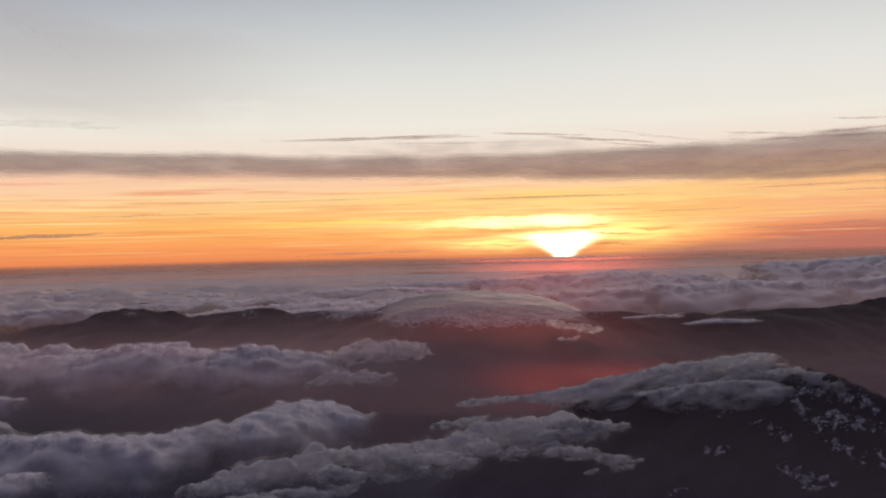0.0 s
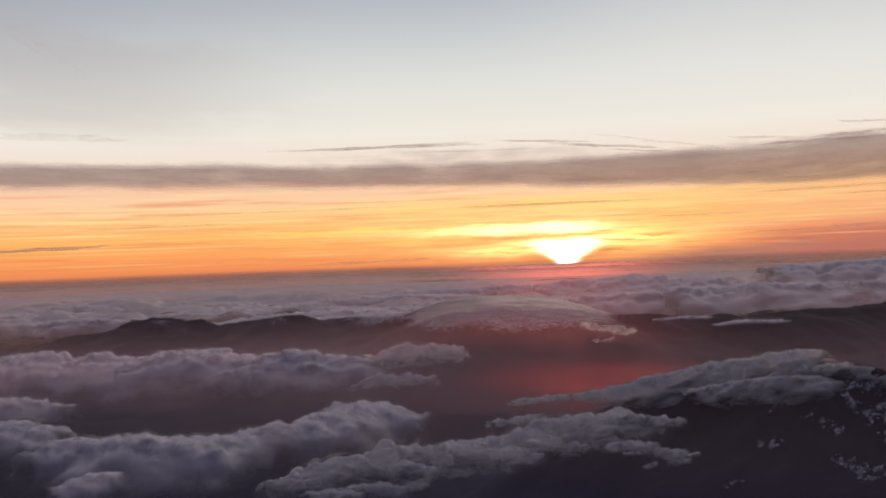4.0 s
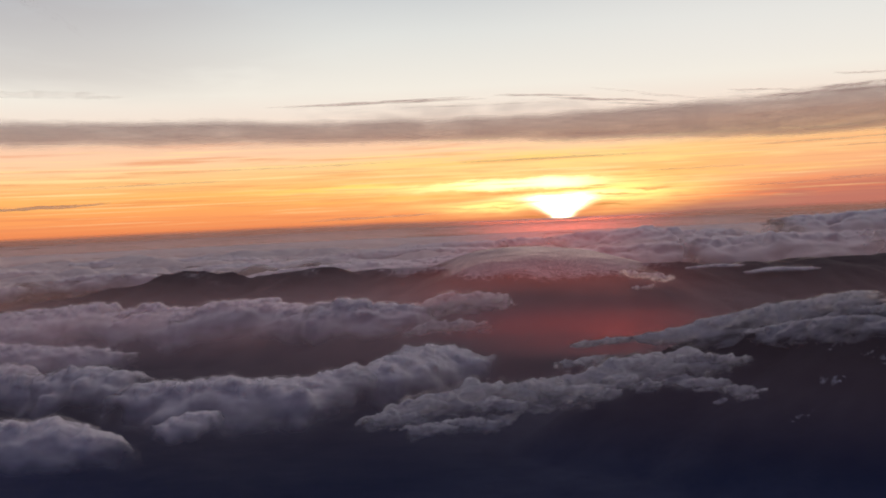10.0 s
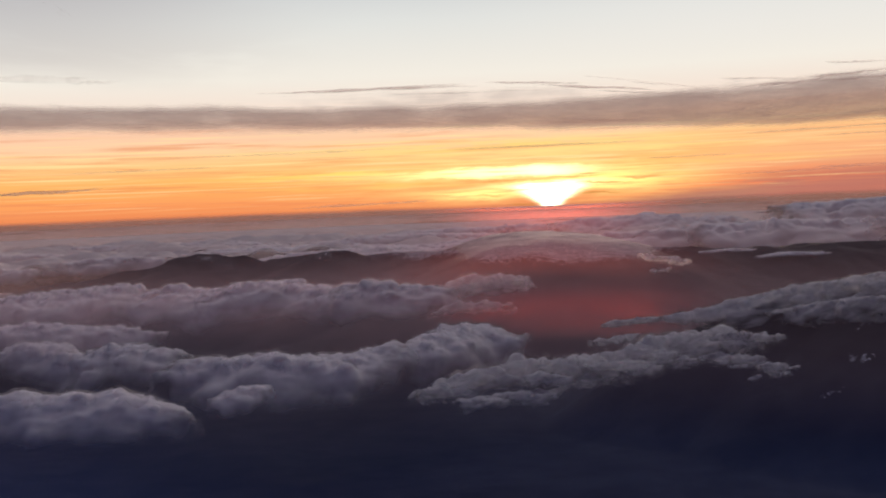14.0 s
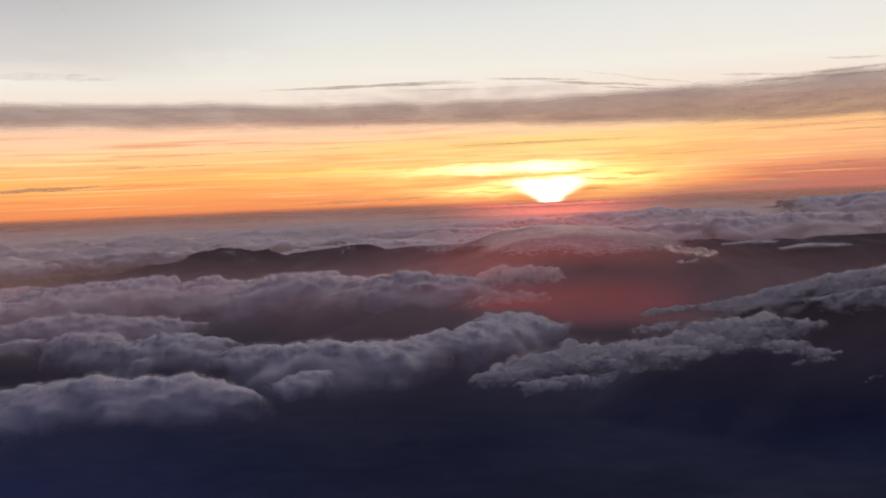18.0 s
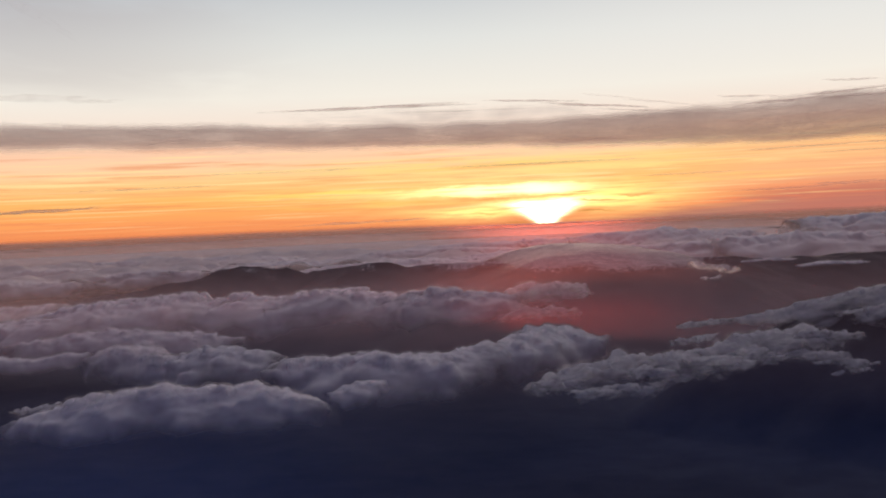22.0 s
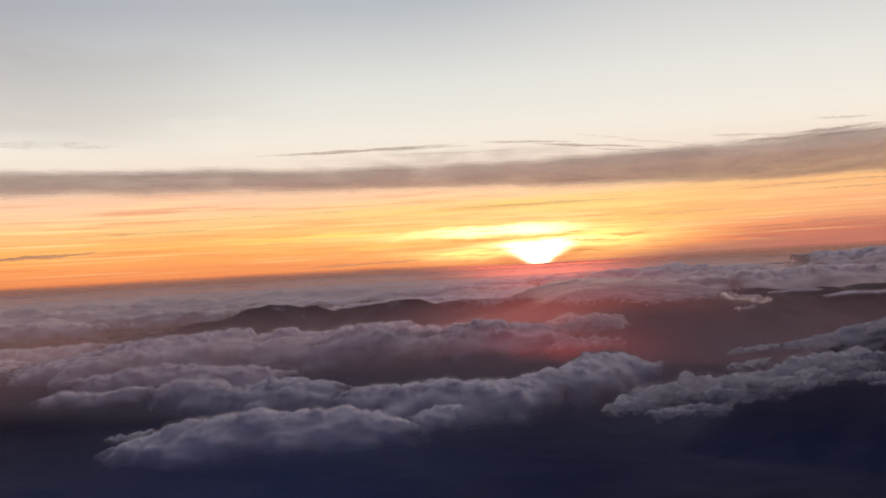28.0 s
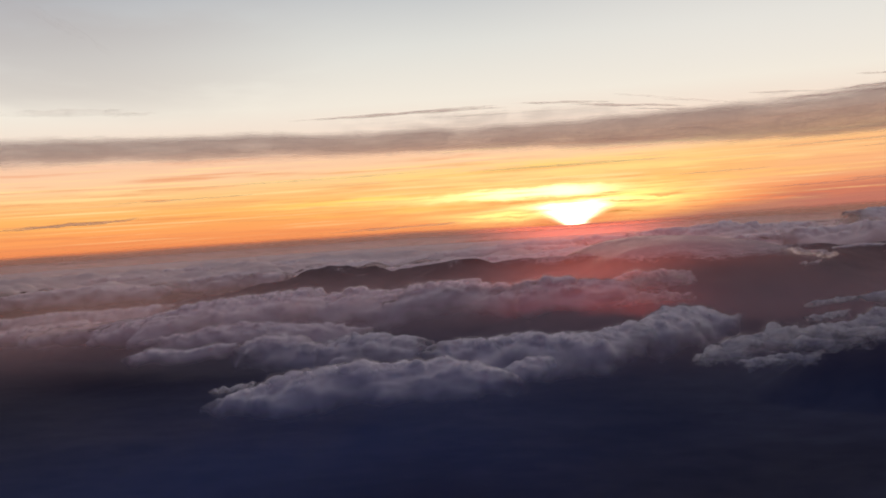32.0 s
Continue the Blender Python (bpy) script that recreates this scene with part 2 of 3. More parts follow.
def cloud_material(name, colour, through_part, scale, lo, hi, most=1.0, squash=None, torn=1.0, deep=0.0):
    """Water droplets: pale, light passes through, and thin where the density runs out."""
    m, g = material(name)
    co = g.node("ShaderNodeTexCoord").outputs["Object"]
    if squash:
        co = g.node("ShaderNodeVectorMath", {0: co, 1: squash}, operation="MULTIPLY").outputs[0]
    big = g.noise(co, scale, 6.0, 0.62, 0.4)
    dens = g.node("ShaderNodeAttribute", attribute_name="thickness").outputs["Fac"]
    a = g.math("MULTIPLY", g.step(g.math("ADD", dens, g.math("MULTIPLY", g.math("SUBTRACT", big, 0.5), torn)), lo, hi), most)
    tone = g.mix(g.noise(co, scale * 3.0, 3.0), tuple(0.9 * c for c in colour), colour)
    bump = g.node("ShaderNodeBump", {"Strength": 0.22, "Distance": 0.35 / scale * 0.2, "Height": g.noise(co, scale * 2.5, 5.0, 0.6)})
    d = g.node("ShaderNodeBsdfDiffuse", {"Color": tone, "Normal": bump.outputs[0]})
    tr = g.node("ShaderNodeBsdfTranslucent", {"Color": tone, "Normal": bump.outputs[0]})
    body = g.node("ShaderNodeMixShader", {0: through_part, 1: d.outputs[0], 2: tr.outputs[0]})
    if deep:
        ss = g.node("ShaderNodeSubsurfaceScattering", {"Color": tone, "Scale": deep, "Radius": (1.0, 0.9, 0.9), "Normal": bump.outputs[0]}, falloff="RANDOM_WALK")
        body = g.node("ShaderNodeMixShader", {0: 0.7 if deep > 1 else 0.35, 1: body.outputs[0], 2: ss.outputs[0]})
    clear = g.node("ShaderNodeBsdfTransparent")
    out = g.node("ShaderNodeMixShader", {0: a, 1: clear.outputs[0], 2: body.outputs[0]})
    g.node("ShaderNodeOutputMaterial", {"Surface": out.outputs[0]})
    return m


CLOUD = cloud_material("cloud_body", (0.91, 0.855, 0.86), 0.10, 0.16, 0.02, 0.92, torn=0.4, deep=2.6)
FRINGE = cloud_material("cloud_fringe", (0.87, 0.84, 0.86), 0.60, 0.30, 0.10, 0.90, 0.42, torn=0.9)
WISP = cloud_material("cloud_wisp", (0.92, 0.90, 0.91), 0.85, 0.36, 0.16, 1.05, 0.40, squash=(0.45, 1.0, 1.2), torn=1.5)
SHEER = cloud_material("sheer_cloud", (0.95, 0.92, 0.925), 0.72, 0.36, 0.02, 0.95, squash=(0.25, 0.8, 1.4), torn=1.3, deep=0.7)
TORN = cloud_material("torn_cloud", (0.97, 0.95, 0.96), 0.82, 0.34, 0.02, 1.0, 0.95, squash=(0.4, 1.0, 1.3), torn=1.2, deep=0.7)
DECK = cloud_material("cloud_deck", (0.82, 0.76, 0.76), 0.15, 0.02, 0.05, 0.40, torn=0.6)
STRATUS = cloud_material("stratus_layer", (0.95, 0.77, 0.67), 0.65, 0.005, 0.10, 1.15, 0.56, (1.0, 0.3, 1.0))
STREAK = cloud_material("thin_streak", (0.60, 0.49, 0.47), 0.5, 0.008, 0.12, 1.15, 0.5, torn=0.8)


def haze_sheet_material(name, tint, forward, bend=1.12, spread=0.55, red=(1.0, 0.20, 0.13, 1)):
    """A tinted sheet in place of haze: it scatters light forwards, reddened, and a little all round."""
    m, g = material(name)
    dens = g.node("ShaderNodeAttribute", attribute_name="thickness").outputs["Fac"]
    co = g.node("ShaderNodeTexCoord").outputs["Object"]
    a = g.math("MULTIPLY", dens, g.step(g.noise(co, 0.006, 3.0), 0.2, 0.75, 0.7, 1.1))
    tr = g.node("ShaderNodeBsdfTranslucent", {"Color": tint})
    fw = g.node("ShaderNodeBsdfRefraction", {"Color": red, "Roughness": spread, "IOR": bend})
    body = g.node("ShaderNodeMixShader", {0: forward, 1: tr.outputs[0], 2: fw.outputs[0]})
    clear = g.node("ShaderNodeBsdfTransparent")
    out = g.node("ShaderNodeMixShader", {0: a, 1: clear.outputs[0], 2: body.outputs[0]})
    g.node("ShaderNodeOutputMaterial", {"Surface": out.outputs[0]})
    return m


# haze tones put into the sheets' tint; red refraction adds glow round the sun
MIST = haze_sheet_material("mauve_mist", (0.58, 0.45, 0.59, 1), 0.075, 1.42)
NEAR_MIST = haze_sheet_material("slate_mist", (0.37, 0.33, 0.50, 1), 0.0)
FAR_MIST = haze_sheet_material("warm_mist", (0.385, 0.268, 0.256, 1), 0.045, 1.2)
HORIZON_MIST = haze_sheet_material("horizon_mist", (0.192, 0.124, 0.113, 1), 0.016, 1.2)
# the red glow below the sun is put into this sheet's colour
RED_GLOW = haze_sheet_material("red_glow_tint", (0.34, 0.22, 0.25, 1), 0.016, 1.3, 0.34, (1.0, 0.10, 0.04, 1))
# the bluish cast over the land is put into this sheet's colour
BLUE_CAST = haze_sheet_material("blue_tint_sheet", (0.03, 0.09, 0.45, 1), 0.0)


def land_material():
    m, g = material("winter_land")
    co = g.node("ShaderNodeTexCoord").outputs["Object"]
    snow = g.node("ShaderNodeAttribute", attribute_name="snow").outputs["Fac"]
    woods = g.ramp(g.noise(co, 0.12, 5.0), [(0.3, (0.010, 0.010, 0.019)), (0.7, (0.020, 0.020, 0.031))])
    # brightness put into the colour: low ground paler, most of all to the right
    valley_lift = g.node("ShaderNodeAttribute", attribute_name="valley_lift").outputs["Fac"]
    woods = g.mix(g.math("MULTIPLY", valley_lift, g.step(g.noise(co, 0.05, 5.0, 0.65), 0.3, 0.7, 0.4, 1.0)), woods, (0.050, 0.052, 0.072))
    rough = g.noise(co, 0.6, 6.0, 0.72, 0.6)
    cover = g.step(g.math("ADD", rough, g.math("SUBTRACT", snow, 0.5)), 0.56, 0.66)
    trees = g.step(g.noise(co, 0.22, 5.0, 0.7), 0.40, 0.66, 0.27, 0.40)
    cover = g.math("MULTIPLY", cover, g.math("MULTIPLY", trees, g.math("MAXIMUM", g.step(g.noise(co, 1.7, 4.0, 0.7, 0.8), 0.50, 0.58, 0.0, 2.0), g.step(snow, 0.5, 0.64, 0.0, 0.8))))
    tone = g.mix(cover, woods, (0.76, 0.80, 0.88))
    bump = g.node("ShaderNodeBump", {"Strength": 0.35, "Distance": 0.6, "Height": g.noise(co, 0.5, 6.0, 0.65)})
    b = g.node("ShaderNodeBsdfPrincipled", {"Base Color": tone, "Roughness": 0.9, "Normal": bump.outputs[0]})
    b.inputs["Specular IOR Level"].default_value = 0.1
    g.node("ShaderNodeOutputMaterial", {"Surface": b.outputs[0]})
    return m


LAND = land_material()


# ------------------------------------------------------------- noise on arrays
def chance(ix, iy, seed):
    v = np.sin(ix * 127.1 + iy * 311.7 + seed * 74.7) * 43758.5453
    return v - np.floor(v)


def value_noise(x, y, seed):
    ix, iy = np.floor(x), np.floor(y)
    fx, fy = x - ix, y - iy
    fx, fy = fx * fx * (3 - 2 * fx), fy * fy * (3 - 2 * fy)
    a, b = chance(ix, iy, seed), chance(ix + 1, iy, seed)
    c, d = chance(ix, iy + 1, seed), chance(ix + 1, iy + 1, seed)
    return (a * (1 - fx) + b * fx) * (1 - fy) + (c * (1 - fx) + d * fx) * fy


def fbm(x, y, seed, octaves=5, gain=0.5):
    total, amp, norm = 0.0, 1.0, 0.0
    for k in range(octaves):
        total = total + amp * value_noise(x * 2 ** k, y * 2 ** k, seed + 13 * k)
        norm += amp
        amp *= gain
    return total / norm


def puffs(x, y, cell, seed):
    """Heads of rounded lumps, one a cell, 0 to 1 high."""
    u, v = x / cell, y / cell
    iu, iv = np.floor(u), np.floor(v)
    best = np.zeros_like(u)
    for a in (-1, 0, 1):
        for b in (-1, 0, 1):
            cu = iu + a + 0.15 + 0.7 * chance(iu + a, iv + b, seed)
            cv = iv + b + 0.15 + 0.7 * chance(iu + a, iv + b, seed + 5)
            r = 0.55 + 0.45 * chance(iu + a, iv + b, seed + 9)
            best = np.maximum(best, np.sqrt(np.maximum(0, r * r - (u - cu) ** 2 - (v - cv) ** 2)))
    return best


def smooth(v, lo, hi):
    f = np.clip((v - lo) / (hi - lo), 0, 1)
    return f * f * (3 - 2 * f)


# ------------------------------------------------------------- mesh helpers
def grid_mesh(name, x, y, z, keep=None, fields=None):
    """A mesh from square arrays of places; faces are kept where all their corners are."""
    n, m = x.shape
    index = np.arange(n * m).reshape(n, m)
    quads = np.stack([index[:-1, :-1], index[1:, :-1], index[1:, 1:], index[:-1, 1:]], -1).reshape(-1, 4)
    used = np.ones(n * m, bool)
    if keep is not None:
        k = keep.ravel()
        quads = quads[k[quads].all(1)]
        used = np.zeros(n * m, bool)
        used[quads.ravel()] = True
    renum = np.cumsum(used) - 1
    verts = np.stack([x, y, z], -1).reshape(-1, 3)[used]
    quads = renum[quads]
    me = bpy.data.meshes.new(name)
    me.vertices.add(len(verts))
    me.vertices.foreach_set("co", verts.astype(np.float32).ravel())
    me.loops.add(len(quads) * 4)
    me.loops.foreach_set("vertex_index", quads.astype(np.int32).ravel())
    me.polygons.add(len(quads))
    me.polygons.foreach_set("loop_start", np.arange(0, len(quads) * 4, 4, dtype=np.int32))
    me.update(calc_edges=True)
    me.polygons.foreach_set("use_smooth", np.ones(len(quads), bool))
    for key, f in (fields or {}).items():
        me.attributes.new(key, "FLOAT", "POINT").data.foreach_set("value", f.ravel()[used].astype(np.float32))
    return me


def hang(ob, parent):
    ob.parent = parent
    return ob


# ------------------------------------------------------------- land
def hill(x, y, cx, cy, top, wide, deep, turn=0.0, power=2.0, fall=None):
    c, s = math.cos(radians(turn)), math.sin(radians(turn))
    u, v = (x - cx) * c + (y - cy) * s, -(x - cx) * s + (y - cy) * c
    return top * np.exp(-(np.abs(u / wide) ** power + np.abs(v / deep) ** (fall or power)))


# crest lines of the snowy mountain and of the far hills: x, y, height
RIDGE = [(2, 240, 8), (14, 241, 16), (31, 240, 24), (44, 239, 28), (58, 230, 31.5), (66, 221, 34.2), (72, 212, 33.2), (78, 204, 30.5), (92, 194, 25), (120, 180, 14)]
FAR_RIDGE = [(-290, 500, 12), (-240, 505, 20), (-204, 502, 25.5), (-181, 515, 28), (-162, 520, 32.6), (-147, 521, 34.0), (-122, 515, 29.6), (-101, 505, 31.4), (-88, 500, 33.4), (-72, 490, 30.8), (-50, 478, 31.5), (-28, 450, 33)]
EAST_RIDGE = [(40, 425, 33), (62, 418, 33), (85, 428, 31), (110, 430, 31.5), (150, 440, 31), (190, 452, 33.5), (230, 458, 35), (290, 455, 28)]


def crest_line(x, y, line, slope):
    """A ridge that falls away evenly on both sides of its crest."""
    out = np.zeros_like(x)
    for (ax, ay, at), (bx, by, bt) in zip(line[:-1], line[1:]):
        dx, dy = bx - ax, by - ay
        f = np.clip(((x - ax) * dx + (y - ay) * dy) / (dx * dx + dy * dy), 0, 1)
        out = np.maximum(out, at + f * (bt - at) - slope * np.hypot(x - ax - f * dx, y - ay - f * dy))
    return np.maximum(out, 0)


def land_height(x, y):
    rough = fbm(x / 38, y / 38, 3, 6) - 0.5
    calm = hill(x, y, 18, 465, 1.0, 80, 110, 0, 4.0)
    z = 1.0 + 2.5 * rough * (1 - 0.8 * calm)
    gully = fbm(x / 13 + y / 40, y / 26, 91, 5)
    crest = crest_line(x, y, FAR_RIDGE, 0.30) * (0.93 + 0.14 * gully)
    crest = np.maximum(crest, hill(x, y, 14, 465, 38.8, 80, 145, 0, 2.6, 4.0) * (0.95 + 0.08 * fbm(x / 30, y / 40, 81, 5)))
    crest = np.maximum(crest, hill(x, y, 108, 428, 31.0, 85, 62, 0, 2.6) * (0.95 + 0.10 * gully))
    crest = np.maximum(crest, hill(x, y, 215, 455, 35, 75, 70) * (0.95 + 0.10 * gully))
    crest = np.maximum(crest, crest_line(x, y, EAST_RIDGE, 0.25) * (0.95 + 0.10 * gully))
    peak = crest_line(x, y, RIDGE, 0.62) * (0.90 + 0.18 * fbm(x / 11, y / 11, 61, 5))
    crest = np.maximum(crest, peak)
    return z + crest + (fbm(x / 14, y / 14, 8, 5) - 0.5) * 0.12 * crest * (1 - 0.8 * calm)


def axis(parts):
    return np.concatenate([np.linspace(a, b, n, endpoint=False) for a, b, n in parts] + [[parts[-1][1]]])


gx = axis([(-4900, -1200, 14), (-1200, -320, 30), (-320, 320, 400), (320, 1200, 30), (1200, 4900, 14)])
gy = axis([(-4900, -600, 12), (-600, 60, 24), (60, 640, 360), (640, 1500, 40), (1500, 4900, 18)])
X, Y = np.meshgrid(gx, gy, indexing="ij")
Z = land_height(X, Y)
plateau = smooth(Z, 28.0, 36.0) * smooth(X, -90, 0) * smooth(X, 95, 45) * smooth(Y + 70 * (fbm(X / 16, Y / 16, 44, 5) - 0.5), 325, 375)


def along(x, y, line, wide):
    """One on a line over the ground, fading to nought at its sides."""
    return np.clip(1 + crest_line(x, y, [(a, b, 100.0) for a, b in line], 1.0) / wide - 100.0 / wide, 0, 1)


# broken snow on the near mountain, in streaks placed to fit the camera's view
snow_streaks = np.zeros_like(X)
for line, wide in (([(66, 207), (68, 200), (70, 195), (73, 190)], 2.6), ([(69, 207), (75, 203), (80, 199)], 2.6), ([(70, 199), (76, 195)], 2.4), ([(59, 192), (63, 189), (67, 186)], 2.2), ([(61, 189), (64, 185)], 2.0),
                   ([(54, 212), (59, 209)], 2.0), ([(59, 204), (62, 198), (63, 196)], 2.4), ([(49, 204), (52, 201)], 2.0), ([(41, 197), (44, 196)], 1.8), ([(77, 191), (77, 187)], 2.2), ([(72, 200), (81, 194)], 2.2)):
    snow_streaks = np.maximum(snow_streaks, along(X, Y, line, 1.35 * wide))
crests = sum(np.exp(-(((X - a) / w) ** 2 + ((Y - b) / 14) ** 2)) for a, b, w in ((-150, 510, 8), (-138, 504, 5), (-90, 490, 7), (-66, 476, 16), (-44, 462, 14)))
snow = np.clip(0.28 + 0.31 * plateau + 0.385 * snow_streaks + 0.14 * smooth(Z, 28, 35) * (1 - snow_streaks) + 0.20 * crests, 0, 1)
ground = new("ground", grid_mesh("ground", X, Y, Z, None, {"snow": snow, "valley_lift": smooth(Z, 10.0, 3.0) * (0.25 + 0.75 * smooth(X, -60, 20))}))
ground.data.materials.append(LAND)
tagged(ground, "dark wooded winter hills with patches of snow below the clouds", "ground", kind="structure")


# ------------------------------------------------------------- clouds
def chance3(ix, iy, iz, seed):
    v = np.sin(ix * 127.1 + iy * 311.7 + iz * 74.7 + seed * 53.3) * 43758.5453
    return v - np.floor(v)


def noise3(p, seed):
    i = np.floor(p)
    f = p - i
    f = f * f * (3 - 2 * f)
    out = 0.0
    for a in (0, 1):
        for b in (0, 1):
            for c in (0, 1):
                w = np.abs(1 - a - f[:, 0]) * np.abs(1 - b - f[:, 1]) * np.abs(1 - c - f[:, 2])
                out = out + w * chance3(i[:, 0] + a, i[:, 1] + b, i[:, 2] + c, seed)
    return out


def billow3(p, seed, octaves=3):
    """Rounded lumps with creases between them, about -0.5 to 0.5."""
    total, amp, norm = 0.0, 1.0, 0.0
    for k in range(octaves):
        total = total + amp * (1 - np.abs(noise3(p * 2.1 ** k, seed + 7 * k) * 2 - 1) * 1.6)
        norm += amp
        amp *= 0.55
    return total / norm - 0.45


BALL = bmesh.new()
bmesh.ops.create_icosphere(BALL, subdivisions=2, radius=1.0)
BALL_V = np.array([v.co[:] for v in BALL.verts])
BALL_F = np.array([[v.index for v in f.verts] for f in BALL.faces])
BALL.free()


def melted(balls, voxel, stretch):
    """One closed skin round many balls (x, y, z, radius, flattening)."""
    b = np.array(balls)
    verts = BALL_V[None] * b[:, None, 3:4] * np.stack([1 + (stretch - 1) * np.clip(b[:, 3] / np.max(b[:, 3]) * 1.6, 0.25, 1), np.ones(len(b)), b[:, 4]], -1)[:, None] + b[:, None, :3]
    faces = BALL_F[None] + (np.arange(len(b)) * len(BALL_V))[:, None, None]
    me = bpy.data.meshes.new("lobes")
    me.from_pydata(verts.reshape(-1, 3).tolist(), [], faces.reshape(-1, 3).tolist())
    ob = new("lobes", me)
    mod = ob.modifiers.new("melt", "REMESH")
    mod.mode, mod.voxel_size = "VOXEL", voxel
    dg = bpy.context.evaluated_depsgraph_get()
    skin = bpy.data.meshes.new_from_object(ob.evaluated_get(dg))
    bpy.data.objects.remove(ob)
    bpy.data.meshes.remove(me)
    return skin


def places(me):
    co, no = np.empty(len(me.vertices) * 3, np.float32), np.empty(len(me.vertices) * 3, np.float32)
    me.vertices.foreach_get("co", co)
    me.vertices.foreach_get("normal", no)
    return co.reshape(-1, 3).astype(float), no.reshape(-1, 3).astype(float)


def settle(me, co, amount, mat):
    me.vertices.foreach_set("co", co.astype(np.float32).ravel())
    me.attributes.new("thickness", "FLOAT", "POINT").data.foreach_set("value", amount.astype(np.float32))
    me.polygons.foreach_set("use_smooth", np.ones(len(me.polygons), bool))
    me.materials.clear()
    me.materials.append(mat)
    me.update()


def open_below(me, least=0.12):
    """Clouds have no floor: the skin that looks down, or that has thinned to nothing, is taken away."""
    bm = bmesh.new()
    bm.from_mesh(me)
    layer = bm.verts.layers.float["thickness"]
    gone = [f for f in bm.faces if (f.normal.z < -0.5 and max(v[layer] for v in f.verts) < 0.3) or max(v[layer] for v in f.verts) < least]
    bmesh.ops.delete(bm, geom=gone, context="FACES")
    bm.to_mesh(me)
    bm.free()


def calm_down(me, co, weight, rounds):
    """Evens out the steep faces, where the droplets sink and spread; the crests stay sharp."""
    e = np.empty(len(me.edges) * 2, np.int32)
    me.edges.foreach_get("vertices", e)
    a, b = e.reshape(-1, 2).T
    n = len(co)
    count = np.maximum(np.bincount(a, minlength=n) + np.bincount(b, minlength=n), 1)
    w = 0.05 + 0.45 * weight
    for _ in range(rounds):
        for k in range(3):
            mean = (np.bincount(a, co[b, k], n) + np.bincount(b, co[a, k], n)) / count
            co[:, k] += w * (mean - co[:, k])


def cloud_bank(label, spine, base, seed, cell=9.0, voxel=0.55, fringe=2, ragged=0.35, even=0.72, crowd=1.0, stretch=1.5, mat=None, drop=0):
    """A bank of heaped cloud along a line of (x, y, top, half width)."""
    rng = random.Random(seed)
    balls = []
    broad = max(p[3] for p in spine)
    for (ax, ay, at, aw), (bx, by, bt, bw) in zip(spine[:-1], spine[1:]):
        span = math.hypot(bx - ax, by - ay)
        ux, uy = (bx - ax) / span, (by - ay) / span
        heads = max(2, int(span / (0.36 * cell)))
        for k in range(heads):
            # rounded heads side by side make the crest
            f = (k + rng.uniform(0.1, 0.9)) / heads
            w, top = aw + f * (bw - aw), at + f * (bt - at)
            low = top - (top - base) * min(1.0, 0.2 + 0.9 * w / broad)
            r = min(rng.uniform(0.28, 0.55) * cell, 0.7 * w, max(0.7 * (top - low), 0.8))
            flat = rng.uniform(0.55, 0.8)
            off = rng.uniform(-0.22, 0.22) * w
            x, y, z = ax + ux * f * span - uy * off, ay + uy * f * span + ux * off, top - r * flat * rng.uniform(0.95, 1.2)
            balls.append((x, y, z, r, flat))
            balls.append((x, y, (z + low) / 2, r * 1.2, max(0.5, (z - low) / 2 / r)))
            for _ in range(5):
                t, e = rng.uniform(0, 2 * math.pi), rng.uniform(0.1, 1.2)
                q = r * rng.uniform(0.18, 0.5)
                balls.append((x + r * stretch * 0.9 * math.cos(t) * math.cos(e), y + r * 0.9 * math.sin(t) * math.cos(e), z + r * flat * 0.85 * math.sin(e), q, 0.9))
        for _ in range(int(crowd * (3 + span * (aw + bw) / cell / cell * 2.6))):
            f, s = rng.random(), rng.uniform(-1, 1)
            w, top = aw + f * (bw - aw), at + f * (bt - at)
            low = top - (top - base) * min(1.0, 0.2 + 0.9 * w / broad)
            crown = low + (top - low) * (1 - abs(s) ** 2.2) ** 0.6 * rng.uniform(even, 0.96)
            r = min(rng.uniform(0.35, 0.75) * cell, 0.8 * w, max(0.9 * (top - low), 1.5))
            x = ax + ux * f * span - uy * s * (w - 0.5 * r)
            y = ay + uy * f * span + ux * s * (w - 0.5 * r)
            flat = rng.uniform(0.45, 0.7)
            z = crown - r * flat
            balls.append((x, y, z, r, flat))
            if z - 0.5 * r > low:
                balls.append((x, y, (z + low) / 2, r * 1.05, max(0.5, (z - low) / 2 / r)))
            for _ in range(3):
                t, e = rng.uniform(0, 2 * math.pi), rng.uniform(0.35, 1.35)
                q = r * rng.uniform(0.15, 0.45)
                balls.append((x + r * stretch * 0.9 * math.cos(t) * math.cos(e), y + r * 0.92 * math.sin(t) * math.cos(e), z + r * flat * 0.9 * math.sin(e), q, 0.85))
    skin = melted(balls, voxel, stretch)
    co, no = places(skin)
    rise = max(p[2] for p in spine) - base
    line = sorted(spine)
    xs, tops = [p[0] for p in line], [p[2] for p in line]
    depth = (np.interp(co[:, 0], xs, tops) - co[:, 2]) / rise
    calm_down(skin, co, np.maximum(0.6 * smooth(no[:, 2], 0.75, 0.1), smooth(depth, 0.12, 0.42)), int(2.2 * cell / voxel))
    skin.vertices.foreach_set("co", co.astype(np.float32).ravel())
    skin.update()
    co, no = places(skin)
    depth = (np.interp(co[:, 0], xs, tops) - co[:, 2]) / rise
    high = smooth(depth, 0.40, 0.08)
    alive = (0.25 + 0.75 * high) * (0.5 if ragged > 1 else 1.0)
    co = co + no * (billow3(co / (cell * 0.36), seed, 3) * cell * 0.10 * alive)[:, None]
